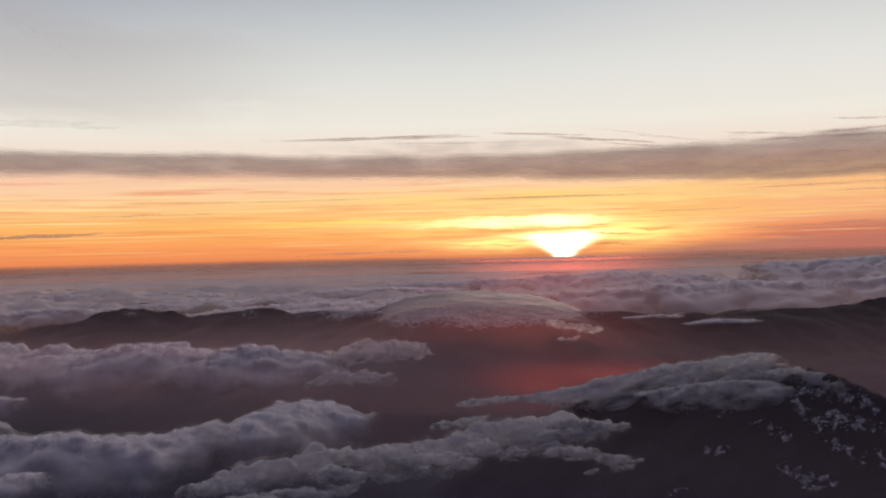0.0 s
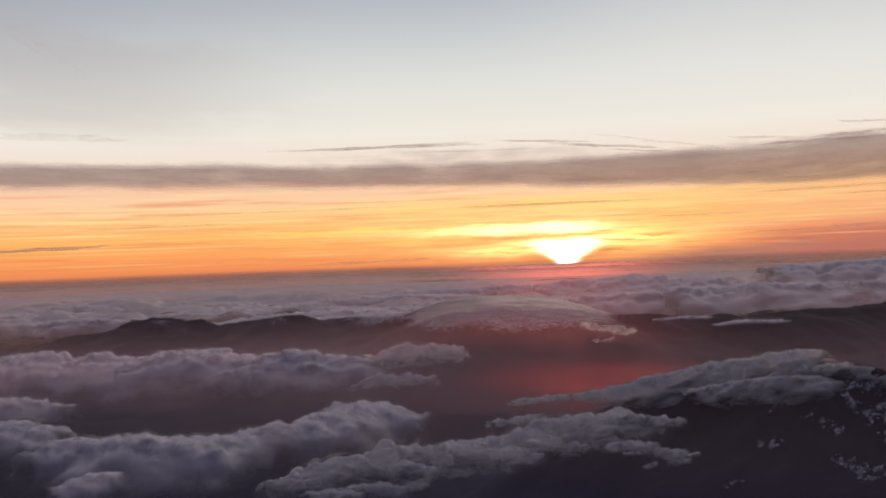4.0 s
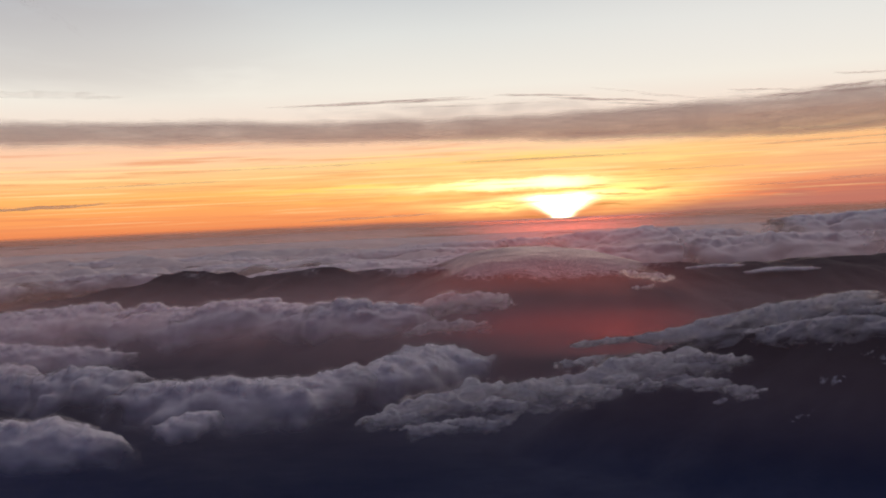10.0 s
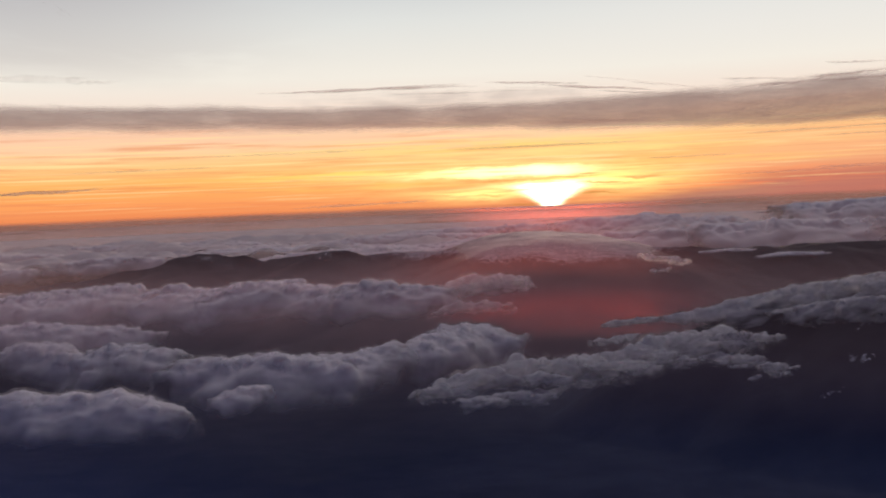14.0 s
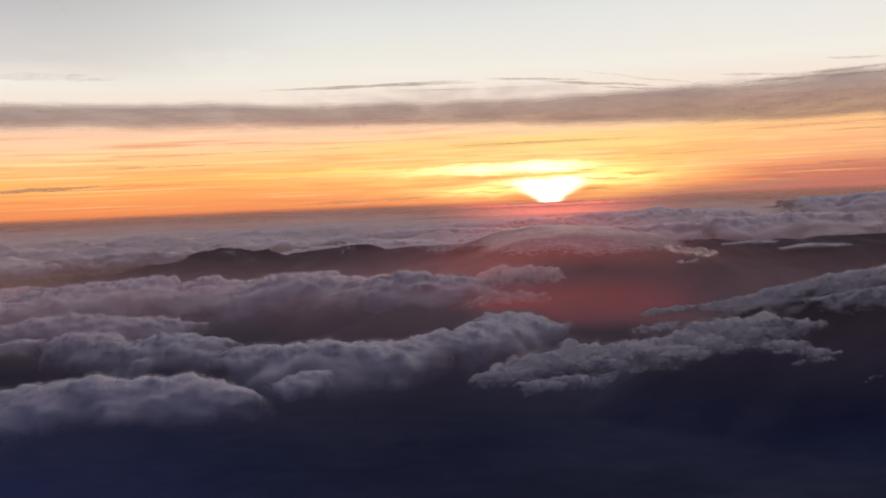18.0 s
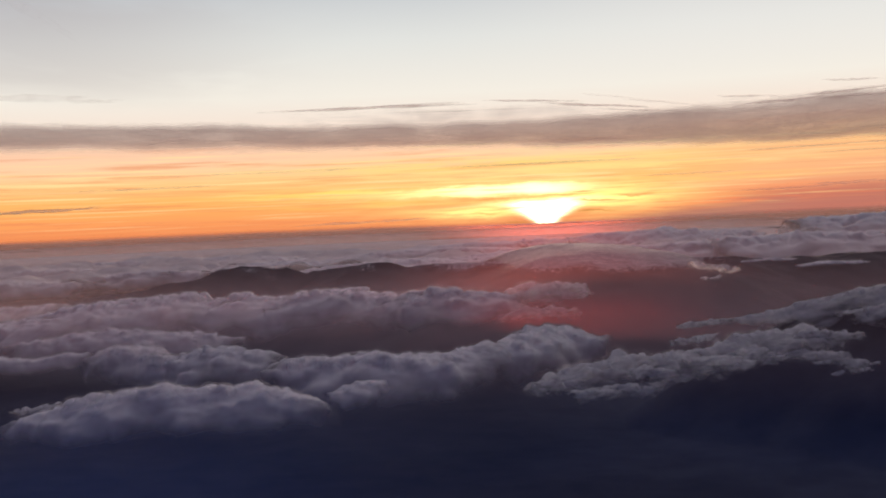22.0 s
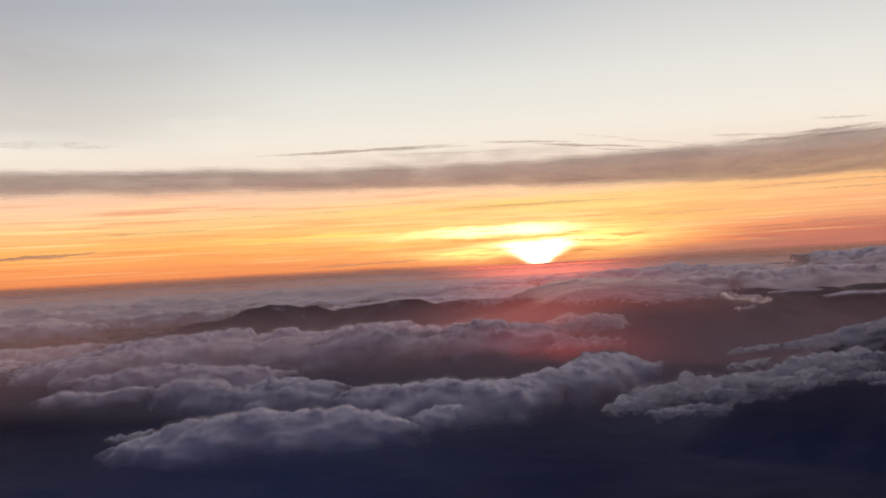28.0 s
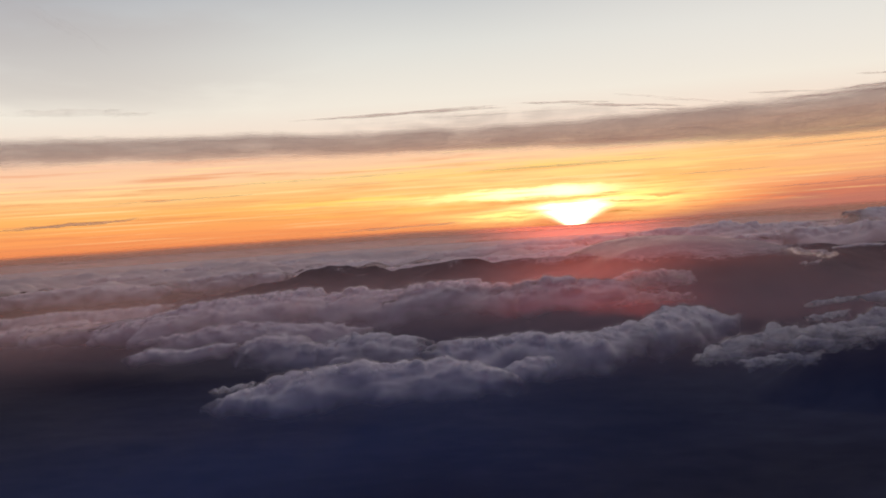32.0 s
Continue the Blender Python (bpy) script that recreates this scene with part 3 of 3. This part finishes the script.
    co = co + no * (billow3(co / (cell * 0.11), seed + 5, 2) * cell * 0.028 * alive * high)[:, None]
    drawn = co * np.array([0.5, 0.5, 1.6]) / (cell * 0.2)
    co = co + no * ((noise3(drawn, seed + 15) - 0.5) * cell * 0.03)[:, None]
    if ragged > 1:
        plume = np.stack([co[:, 0] * 0.5 - co[:, 2] * 0.6, co[:, 1], co[:, 2] * 1.2], -1) / (cell * 0.42)
        pull = np.stack([0.55 * no[:, 0] + 0.25, no[:, 1], no[:, 2] + 0.35], -1)
        co = co + pull * ((noise3(plume, seed + 21) - 0.45) * cell * 0.5 + (noise3(plume * 2.3, seed + 22) - 0.5) * cell * 0.13)[:, None]
    # banks clear towards the bottom; dark land showing through stands in for their shade
    slim = np.clip(0.35 + 0.8 * np.interp(co[:, 0], xs, [p[3] for p in line]) / broad, 0, 1)
    local = 1 - (np.interp(co[:, 0], xs, tops) - co[:, 2]) / ((drop or 0.78 * rise) * slim) + 0.22 * (noise3(co / cell * 0.9, seed + 9) - 0.5)
    thick = np.clip(local, 0, 1) ** 0.85 * (1 - ragged * 0.45 * noise3(co / (cell * 0.5), seed + 11))
    # both ends thin out unevenly
    reach = min(1.6 * cell, 0.3 * (xs[-1] - xs[0]))
    frayed = cell * 1.1 * (noise3(co / (cell * 0.55), seed + 13) - 0.5)
    thick = thick * smooth(co[:, 0] - xs[0] + frayed, -0.9 * cell, reach) * smooth(xs[-1] - co[:, 0] + frayed, -0.9 * cell, reach)
    bank = new("cloud_bank")
    bank.location = (sum(p[0] for p in spine) / len(spine), sum(p[1] for p in spine) / len(spine), base)
    origin = np.array(bank.location)
    shells = [skin.copy() for _ in range(fringe)]
    settle(skin, co - origin, thick, mat or (TORN if ragged > 1 else CLOUD))
    _, no = places(skin)
    open_below(skin)
    hang(new("cloud_body", skin), bank)
    for k, me in enumerate(shells):
        o = min(cell, 5.0) * (0.03 + (0.16 if ragged > 1 else 0.08) * k) * (0.4 + 1.2 * noise3(co / (cell * 0.22), seed + 30 + k))
        settle(me, co + no * o[:, None] - origin, thick ** 1.4 * smooth(local, 0.12, 0.55) * (0.75 - min(0.3 * k, 0.3 + 0.08 * k)), WISP if k else FRINGE)
        open_below(me, 0.30 if k else 0.24)
        tagged(hang(new("cloud_wisp" if k else "cloud_fringe", me), bank), kind="stuff")
    tagged(bank, label, "cloud", "banks of cloud")
    return bank


GREY = "soft grey heaped cloud bank with pale rounded tops"
cloud_bank("small pale strip of cloud before the larger banks", [(-185, 256, 20.8, 3), (-176, 257, 22.7, 5), (-167, 258, 21.6, 5), (-160, 259, 22.8, 5), (-152, 260, 22.6, 3)], 17, 11, 4.5)
cloud_bank("rounded grey cloud bank with a smooth domed head", [(-155, 262, 19.5, 4), (-148, 260, 23.2, 8), (-142, 258, 24.4, 9), (-131, 254, 21.6, 9), (-123, 250, 22.2, 10), (-117, 246, 24.2, 11), (-110, 243, 24.8, 11), (-103, 238, 23.8, 9), (-98, 232, 21.6, 5)],
           12, 12, 7.5, crowd=1.4, even=0.8)
cloud_bank(GREY, [(-99, 219, 20.5, 6), (-93, 213, 24.5, 9), (-83, 211, 24.8, 11), (-76, 209, 25.7, 12), (-66, 208, 25.4, 12), (-57, 209, 24.5, 11), (-50, 212, 25.4, 9), (-44, 216, 25.8, 6)], 12, 13, 7.0, crowd=1.6)
cloud_bank("tall grey cloud head rising over the bank", [(-47, 214, 25.0, 6), (-41, 221, 25.8, 8), (-36, 228, 27.0, 10), (-31, 235, 27.3, 10), (-27, 236, 26.8, 8), (-22, 235, 24.8, 6), (-17, 233, 22.8, 3)], 12.5, 14, 7.5, crowd=1.5)
cloud_bank("small grey knob of cloud at the foot of the bank", [(-80, 180, 21.8, 2.5), (-75, 182, 23.2, 4), (-70, 186, 23.0, 2.5)], 17, 43, 3.2, 0.4)
cloud_bank("ragged pale cloud drawn out in torn wisps", [(-42, 168, 22.8, 1.5), (-36, 173, 24.2, 4), (-29, 178, 25.4, 6), (-22, 182, 26.4, 6), (-15, 184, 26.0, 5), (-5, 188, 24.8, 4)], 19.5, 15, 3.4, 0.36, ragged=1.1, even=0.5, crowd=1.0, stretch=2.0, fringe=4)
cloud_bank("ragged pale cloud with torn upper edges", [(-16, 189, 24.2, 4), (-5, 194, 24.0, 6), (3, 197, 25.6, 7), (8, 201, 26.8, 7), (16, 203, 27.4, 7), (23, 203, 27.6, 6), (31, 203, 25.2, 2.5)], 19.5, 45, 3.4, 0.36, ragged=1.1, even=0.5, crowd=1.0, stretch=2.0, fringe=4)
cloud_bank("small torn scrap of pale cloud", [(26, 196, 21.5, 2), (34, 198, 20.5, 2)], 18.5, 47, 1.8, 0.3, ragged=1.5, even=0.4, stretch=2.0)
cloud_bank("small torn scrap of pale cloud", [(-26, 172, 21.2, 1.6), (-14, 176, 21.8, 2)], 19, 46, 1.8, 0.3, ragged=1.5, even=0.4, stretch=2.0)
cloud_bank("small torn scrap of pale cloud", [(-4, 222, 23.8, 2), (9, 224, 24.5, 2.5)], 22, 49, 2.0, 0.3, ragged=1.5, even=0.4, stretch=2.2)
cloud_bank("small torn scrap of pale cloud", [(-142, 176, 21.5, 1.4), (-132, 177, 22.5, 1.6)], 20.5, 50, 1.6, 0.25, ragged=1.4, even=0.4, stretch=2.0)
# pale marks at the plateau's edge, built as cloud and placed to fit the view
cloud_bank("torn pale tuft at the edge of the snowy plateau", [(34, 352, 35.2, 0.8), (43, 351, 34.4, 1.4), (52, 352, 32.8, 0.8)], 31, 51, 2.2, 0.35, ragged=1.3, even=0.3, stretch=2.2, fringe=3)
cloud_bank("torn pale tuft at the edge of the snowy plateau", [(36, 346, 30.0, 0.7), (44, 346, 30.9, 1.1)], 28.5, 52, 1.8, 0.3, ragged=1.3, even=0.3, stretch=2.2, fringe=3)
cloud_bank("flat sliver of cloud over the dark valley", [(66, 400, 32.6, 1.2), (78, 401, 33.3, 2), (90, 402, 32.8, 1.2)], 31.6, 53, 2.4, 0.35, ragged=0.5, stretch=2.2)
scraps = random.Random(5)
for k in range(16):
    f = k / 15
    cx, cy = -38 + 68 * f + scraps.uniform(-4, 4), 168 + 32 * f + scraps.uniform(-5, 6)
    top, w = 22.0 + 3.6 * f + scraps.uniform(-1.5, 1.8), scraps.uniform(1.2, 2.6)
    half = scraps.uniform(3, 6)
    cloud_bank("small torn scrap of pale cloud", [(cx - half, cy, top - 0.6, w * 0.6), (cx, cy + 1, top, w), (cx + half, cy, top - 0.3, w * 0.7)], top - 3, 80 + k, 1.9, 0.32, fringe=3, ragged=1.2, even=0.3, stretch=2.6)
for k in range(7):
    cx, cy, top = scraps.uniform(22, 35), scraps.uniform(194, 200), scraps.uniform(18.5, 23.0)
    half = scraps.uniform(1.0, 2.4)
    cloud_bank("tiny shred of pale cloud under the torn bank", [(cx - half, cy, top - 0.3, 0.5), (cx, cy, top, 0.9), (cx + half, cy, top + 0.2, 0.5)], top - 1.3, 120 + k, 1.0, 0.2, fringe=2, ragged=1.2, even=0.3, stretch=2.2)
cloud_bank("broad pale cloud bank with a soft trailing tip", [(-142, 169, 19.0, 2), (-132, 167, 22.7, 5), (-125, 166, 24.3, 7), (-117, 165, 25.7, 9), (-111, 163, 27.0, 10), (-104, 162, 26.5, 10), (-98, 161, 27.1, 10), (-92, 160, 26.9, 8), (-87, 158, 25.4, 6), (-82, 157, 24.4, 3.5), (-78, 156, 22.6, 2)],
           13, 16, 7.0, crowd=1.5, even=0.85, drop=8.5)
cloud_bank("cap of cloud lying along the snowy mountain ridge", [(16, 240, 26.4, 0.7), (24, 239, 27.6, 1.6), (31, 239, 28.6, 3.0), (38, 239, 30.4, 6), (44, 238, 31.4, 7), (50, 236, 33.2, 7), (58, 229, 34.8, 7), (62, 225, 36.2, 7), (66, 220, 36.8, 6), (69, 216, 35.2, 4)],
           21, 17, 3.4, 0.42, ragged=0.95, even=0.92, stretch=2.8, crowd=1.4, fringe=3, mat=SHEER, drop=9)
cloud_bank("sheer cloud draped over the front of the mountain top", [(40, 231, 27.4, 2), (49, 226, 29.6, 4), (57, 219, 31.8, 5), (63, 212, 32.4, 5), (68, 207, 31.0, 3)], 24.5, 57, 3.0, 0.4, ragged=0.9, even=0.85, stretch=2.2, crowd=1.3, fringe=3, mat=SHEER, drop=6)
cloud_bank("small torn scraps of cloud trailing from the mountain cap", [(2, 239, 25.4, 0.7), (9, 240, 26.2, 1.1), (17, 240, 26.6, 0.9)], 24.3, 56, 1.5, 0.25, ragged=1.2, even=0.4, stretch=2.2)
cloud_bank("thin torn cloud streaming off the mountain top", [(62, 216, 33.6, 1.5), (69, 212, 34.6, 2.2), (76, 205, 32.6, 1.4)], 30.5, 55, 2.0, 0.3, ragged=1.2, even=0.4, stretch=2.0)
cloud_bank("long heaped cloud bank lying before the dark hills",
           [(-262, 380, 20, 12), (-222, 370, 22.5, 15), (-204, 350, 25, 17), (-187, 352, 29.5, 20), (-171, 354, 30.4, 20), (-157, 354, 31.2, 20), (-143, 352, 32.0, 20), (-136, 350, 29.0, 20), (-126, 347, 31.6, 20), (-115, 342, 29.0, 19), (-105, 338, 31.9, 18), (-87, 334, 32.6, 18),
            (-77, 328, 30.4, 17), (-66, 322, 30.4, 16), (-58, 316, 32.8, 14), (-51, 313, 30.8, 13), (-39, 311, 31.2, 10), (-30, 307, 27.0, 5)], 16, 18, 8.5, 0.7, crowd=1.3)
cloud_bank("low grey lumps of cloud at the foot of a bank", [(-190, 296, 22, 6), (-176, 299, 23, 8), (-167, 300, 24.4, 9), (-159, 299, 25.2, 9), (-150, 298, 24.2, 9), (-137, 298, 23.6, 9), (-125, 297, 22, 7), (-116, 296, 20.6, 4)], 15, 19, 7.5, 0.7, crowd=1.4)
cloud_bank("small torn cloud beside the long bank", [(-39, 296, 23.6, 2), (-32, 297, 26.0, 4), (-22, 297, 26.2, 3), (-14, 296, 25, 2)], 21.5, 20, 3.2, 0.4, ragged=1.1, even=0.5, stretch=1.8)
cloud_bank("small cloud head drifting before the hills", [(-38, 338, 28.4, 4), (-30, 338, 29.8, 6), (-24, 337, 30.6, 7), (-10, 336, 30.8, 6), (-5, 334, 27.5, 3)], 22, 21, 4.5, 0.5, ragged=1.1, even=0.5, stretch=1.8)
cloud_bank("flat almond-shaped cloud over the dark valley", [(88, 400, 29.8, 2), (101, 402, 31.2, 4), (120, 402, 30.4, 2)], 29, 22, 4, 0.5, ragged=0.5)
cloud_bank("low hazy cloud bank trailing off over the dark land", [(-302, 430, 16.5, 6), (-283, 420, 19, 9), (-251, 402, 21.6, 12), (-226, 386, 21.2, 11), (-206, 374, 24, 8)], 11, 24, 8.0, 0.8, fringe=1)
cloud_bank("low hazy cloud bank trailing off over the dark land", [(-340, 480, 18, 6), (-296, 466, 21.5, 11), (-256, 452, 23, 12), (-218, 440, 24.5, 8)], 12, 25, 9.0, 0.9, fringe=1)
rows = random.Random(17)
for k in range(20):
    f = k / 19
    cy = 575 + 400 * f ** 1.3 + rows.uniform(-15, 15)
    cx = -0.30 * cy + rows.uniform(-0.26, 0.34) * cy
    long, top = rows.uniform(40, 85), 29.5 + rows.uniform(-1.5, 1.5) + 3 * smooth(cx, -150, 60)
    spine = [(cx - long, cy + rows.uniform(-12, 12), top - 5, 5), (cx - 0.4 * long, cy, top - rows.uniform(0, 2), 11), (cx + 0.2 * long, cy, top, 13), (cx + long, cy + rows.uniform(-12, 12), top - 3, 6)]
    cloud_bank("low row of small hazy clouds in the far cloud sea", spine, 19, 60 + k, 7 + 4 * f, 0.8 + 0.5 * f, fringe=0, stretch=1.8, drop=14)
for k, (cx, cy, topz, w) in enumerate(((95, 660, 35, 36), (200, 640, 39, 42), (310, 620, 42, 46), (430, 640, 47, 56), (140, 860, 40, 60), (330, 860, 48, 70), (520, 820, 53, 80), (-60, 900, 27, 60), (-260, 780, 25, 60))):
    heads = random.Random(90 + k)
    spine = [(cx - 80 + 20 * j, cy + 15 - 2 * j, topz - 1.1 * abs(j - 4) - heads.uniform(0, 3.5), w * (0.55 + 0.2 * math.sin(j * 0.4))) for j in range(9)]
    cloud_bank("distant hazy cloud bank towards the horizon", spine, 12, 30 + k, 13, 1.3, fringe=0, crowd=1.2, drop=1.6 * (topz - 12))


def cloud_sea():
    """The broken layer of far clouds, sinking like the earth's curve by an amount fitted to the view."""
    r = 640 * (4900 / 640) ** np.linspace(0, 1, 420)
    a = np.radians(np.linspace(-75, 75, 1000))
    rr, aa = np.meshgrid(r, a, indexing="ij")
    x, y = rr * np.sin(aa), rr * np.cos(aa)
    z0 = 21 - 9 * (rr / 4900)
    h = 0.5 * puffs(x, y * 0.6, 38, 5) + 0.3 * puffs(x, y, 15, 6) + 0.12 * puffs(x, y, 7.5, 8) * smooth(rr, 1300, 800) + 0.2 * fbm(x / 60, y / 60, 7, 5)
    patch = fbm(x / 170, y / 110, 9, 5)
    z = z0 + 24 * (h - 0.4) * smooth(patch, 0.35, 0.6) * smooth(rr, 2000, 900)
    dens = smooth(patch, 0.22, 0.42) * smooth(rr, 640, 760)
    ob = new("cloud_sea", grid_mesh("cloud_sea", x, y, z, None, {"thickness": dens}))
    ob.data.materials.append(DECK)
    return tagged(ob, "sea of hazy mauve clouds reaching to the horizon", "clouds", kind="stuff")


cloud_sea()


def stratus():
    """The long grey-brown layer above the glow, seen from below at a low slant."""
    r = np.linspace(2300, 4880, 300)
    a = np.radians(np.linspace(-60, 60, 400))
    rr, aa = np.meshgrid(r, a, indexing="ij")
    deg = np.degrees(aa)
    x, y = rr * np.sin(aa), rr * np.cos(aa)
    wob = fbm(deg / 6, rr / 300, 21, 4) - 0.5
    hair = fbm(deg / 1.3 + rr / 900, rr / 60, 23, 4) - 0.5
    right = smooth(deg, -4, 18)
    lower = 36 * right
    above_eye = 289 - lower
    top = np.interp(deg, (-60, -23, 0, 12, 22, 60), (5.6, 5.6, 5.15, 5.35, 5.65, 5.9))
    foot = np.interp(deg, (-60, -23, 0, 7, 14, 22, 60), (4.05, 4.05, 3.7, 3.35, 3.12, 3.05, 3.0))
    near = above_eye / np.tan(np.radians(top)) + 240 * wob + 160 * hair * smooth(deg, -2, 8)
    far = above_eye / np.tan(np.radians(foot)) + 140 * wob
    dens = smooth(rr, near, near + 330) * smooth(rr, far + 260, far - 500) * (1 + 0.45 * hair)
    veil = above_eye / np.tan(radians(5.9)) + 200 * wob + 120 * hair
    dens = np.maximum(dens, 0.42 * smooth(rr, veil, veil + 200) * smooth(rr, near + 700, near + 200) * smooth(deg, -12, -3) * smooth(deg, 13, 4) * (1 + 0.8 * hair))
    layer = new("stratus_layer")
    layer.location = (0, 0, 349)
    for lift in (0.0, 9.0):
        z = lift - lower + 8 * (fbm(x / 240, y / 240, 25, 4) - 0.5)
        ob = new("layer_sheet", grid_mesh("layer_sheet", x, y, z, dens > 0.004, {"thickness": dens * 0.95}))
        ob.data.materials.append(STRATUS)
        hang(ob, layer)
    tagged(layer, "long grey-brown layer of stratus cloud above the sunset", "cloud")


stratus()


def streak(azimuth, height, long, thick, dens, slant=0.0, away=4650.0, seed=1):
    """A thin flat lens of cloud low in the sky; sizes in degrees as seen from the path's start."""
    n, m = 64, 12
    u, v = np.meshgrid(np.linspace(-1, 1, n), np.linspace(0, 2 * math.pi, m), indexing="ij")
    half = radians(long * 0.62) * away
    body = np.sqrt(np.clip(1 - u * u, 0, 1)) * (0.5 + fbm(u * 5 + seed * 7, u * 0, seed, 4))
    x = u * half
    y = np.cos(v) * body * radians(thick) * away * 2.0
    z = np.sin(v) * body * radians(thick * 0.65) * away + u * half * math.tan(radians(slant)) + (fbm(u * 3, u * 0, seed + 3, 3) - 0.5) * radians(thick) * away
    ob = new("cloud_streak", grid_mesh("cloud_streak", x, y, z, None, {"thickness": dens * np.sqrt(np.clip(1 - u * u, 0, 1))}))
    ob.data.materials.append(STREAK)
    a = radians(azimuth)
    ob.matrix_world = pose(math.sin(a) * away, math.cos(a) * away, 60 + math.tan(radians(height)) * away, 0, 0, -azimuth)
    return tagged(ob, "thin dark streak of cloud across the glowing sky", "cloud", "streaks of cloud")


for k, (a, h, l, th, d, sl) in enumerate((
        (-21.0, 1.1, 6.0, 0.12, 0.9, 1.6), (-4.0, -0.10, 6.6, 0.09, 0.6, 1.2), (-8.0, 2.75, 12.0, 0.06, 0.42, 0.6), (5.5, 2.65, 9.6, 0.07, 0.6, 0.2), (-21.0, 6.75, 6.5, 0.26, 0.34, 0), (-17.5, 6.6, 2.4, 0.12, 0.4, 0.5),
        (-3.6, 5.98, 10.0, 0.10, 0.75, 0.4), (-1.2, 6.08, 5.0, 0.05, 0.6, 0.6), (1.5, 5.65, 8.0, 0.06, 0.5, -0.5), (5.2, 6.0, 4.6, 0.07, 0.7, -3.2), (8.6, 5.6, 5.4, 0.09, 0.75, -5.6), (11.0, 5.2, 4.5, 0.06, 0.6, -5.0),
        (9.6, 6.0, 3.4, 0.05, 0.4, -8.0), (12.2, 5.55, 4.0, 0.06, 0.45, -8.0), (16.6, 5.58, 3.0, 0.07, 0.6, -4.0), (18.6, 5.23, 5.0, 0.10, 0.75, 0.8), (21.2, 5.48, 4.0, 0.09, 0.75, 2.4), (21.6, 6.03, 2.6, 0.07, 0.6, -3.5), (22.0, 5.23, 3.4, 0.10, 0.7, 2.0),
        (20.5, 2.85, 8.0, 0.06, 0.6, 0.5), (22.5, 2.5, 5.0, 0.05, 0.6, 0.2), (18.0, 0.75, 5.0, 0.07, 0.5, 0.5), (21.5, 0.9, 4.0, 0.10, 0.5, 0), (-15.0, 2.1, 7.0, 0.06, 0.5, 0.6), (-21.0, 11.3, 5.2, 0.40, 0.20, -33.0), (13.0, 1.75, 5.0, 0.05, 0.5, 0.4))):
    streak(a, h, l, th, d, sl, 4650 + 8 * k, k + 1)


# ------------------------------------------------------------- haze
def haze_sheet(away, foot, top, dens, seed, mat=None, lean=0.0, turn=(-10, 16), soft_foot=0, full=0.3, rising=(5.0, 21.0), label="mauve sheet standing in for thin haze between the cloud banks"):
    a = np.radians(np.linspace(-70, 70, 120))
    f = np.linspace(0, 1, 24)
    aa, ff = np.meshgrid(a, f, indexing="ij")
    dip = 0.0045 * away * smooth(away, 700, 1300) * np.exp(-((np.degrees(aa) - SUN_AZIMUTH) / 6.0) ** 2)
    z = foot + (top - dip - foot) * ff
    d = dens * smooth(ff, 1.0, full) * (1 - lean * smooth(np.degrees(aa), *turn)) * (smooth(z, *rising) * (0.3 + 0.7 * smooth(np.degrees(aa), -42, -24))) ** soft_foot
    ob = new("haze_sheet", grid_mesh("haze_sheet", away * np.sin(aa) - 40, away * np.cos(aa) - 20, z, None, {"thickness": d}))
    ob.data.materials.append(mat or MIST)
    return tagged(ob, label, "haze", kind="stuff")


# sheets added at several distances, their tint and density standing in for depth haze
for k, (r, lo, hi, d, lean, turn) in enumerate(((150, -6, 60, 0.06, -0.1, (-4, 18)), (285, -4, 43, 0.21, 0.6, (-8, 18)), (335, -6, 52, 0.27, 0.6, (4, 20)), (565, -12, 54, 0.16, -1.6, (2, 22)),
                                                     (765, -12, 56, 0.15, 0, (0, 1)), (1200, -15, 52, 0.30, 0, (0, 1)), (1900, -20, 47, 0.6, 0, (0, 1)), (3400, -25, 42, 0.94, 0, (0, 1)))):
    haze_sheet(r, lo, hi, d, 50 + k, NEAR_MIST if r < 200 else MIST if r < 500 else FAR_MIST if r < 1500 else HORIZON_MIST, lean, turn, 1 if r < 400 else 0, 0.3 if r < 1500 else 0.75, (20.0, 38.0) if r < 200 else (13.0, 25.0))
haze_sheet(430, -12, 54, 0.55, 58, FAR_MIST, 1.0, (-31, -13), 1, rising=(6.0, 30.0), label="grey-brown sheet standing in for haze over the far clouds")
# added blue sheet, for a navy cast on the land behind it
haze_sheet(128, -25, 44, 0.18, 70, BLUE_CAST, 0.6, turn=(-32, -4), full=0.6, label="blue-tinted sheet added before the dark land to turn it navy")


def red_glow_sheet():
    """An added slanting sheet, tilted and tinted to put a red glow below the low sun behind it."""
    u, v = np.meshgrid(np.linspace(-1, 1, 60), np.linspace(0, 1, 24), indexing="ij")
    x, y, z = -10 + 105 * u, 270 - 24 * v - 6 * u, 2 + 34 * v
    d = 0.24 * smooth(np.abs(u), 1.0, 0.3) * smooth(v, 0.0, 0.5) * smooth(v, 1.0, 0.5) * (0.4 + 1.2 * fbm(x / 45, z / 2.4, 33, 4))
    ob = new("red_glow_sheet", grid_mesh("red_glow_sheet", x, y, z, None, {"thickness": d}))
    ob.data.materials.append(RED_GLOW)
    return tagged(ob, "added red-tinted sheet that puts a glow below the setting sun", "haze", kind="stuff")


red_glow_sheet()
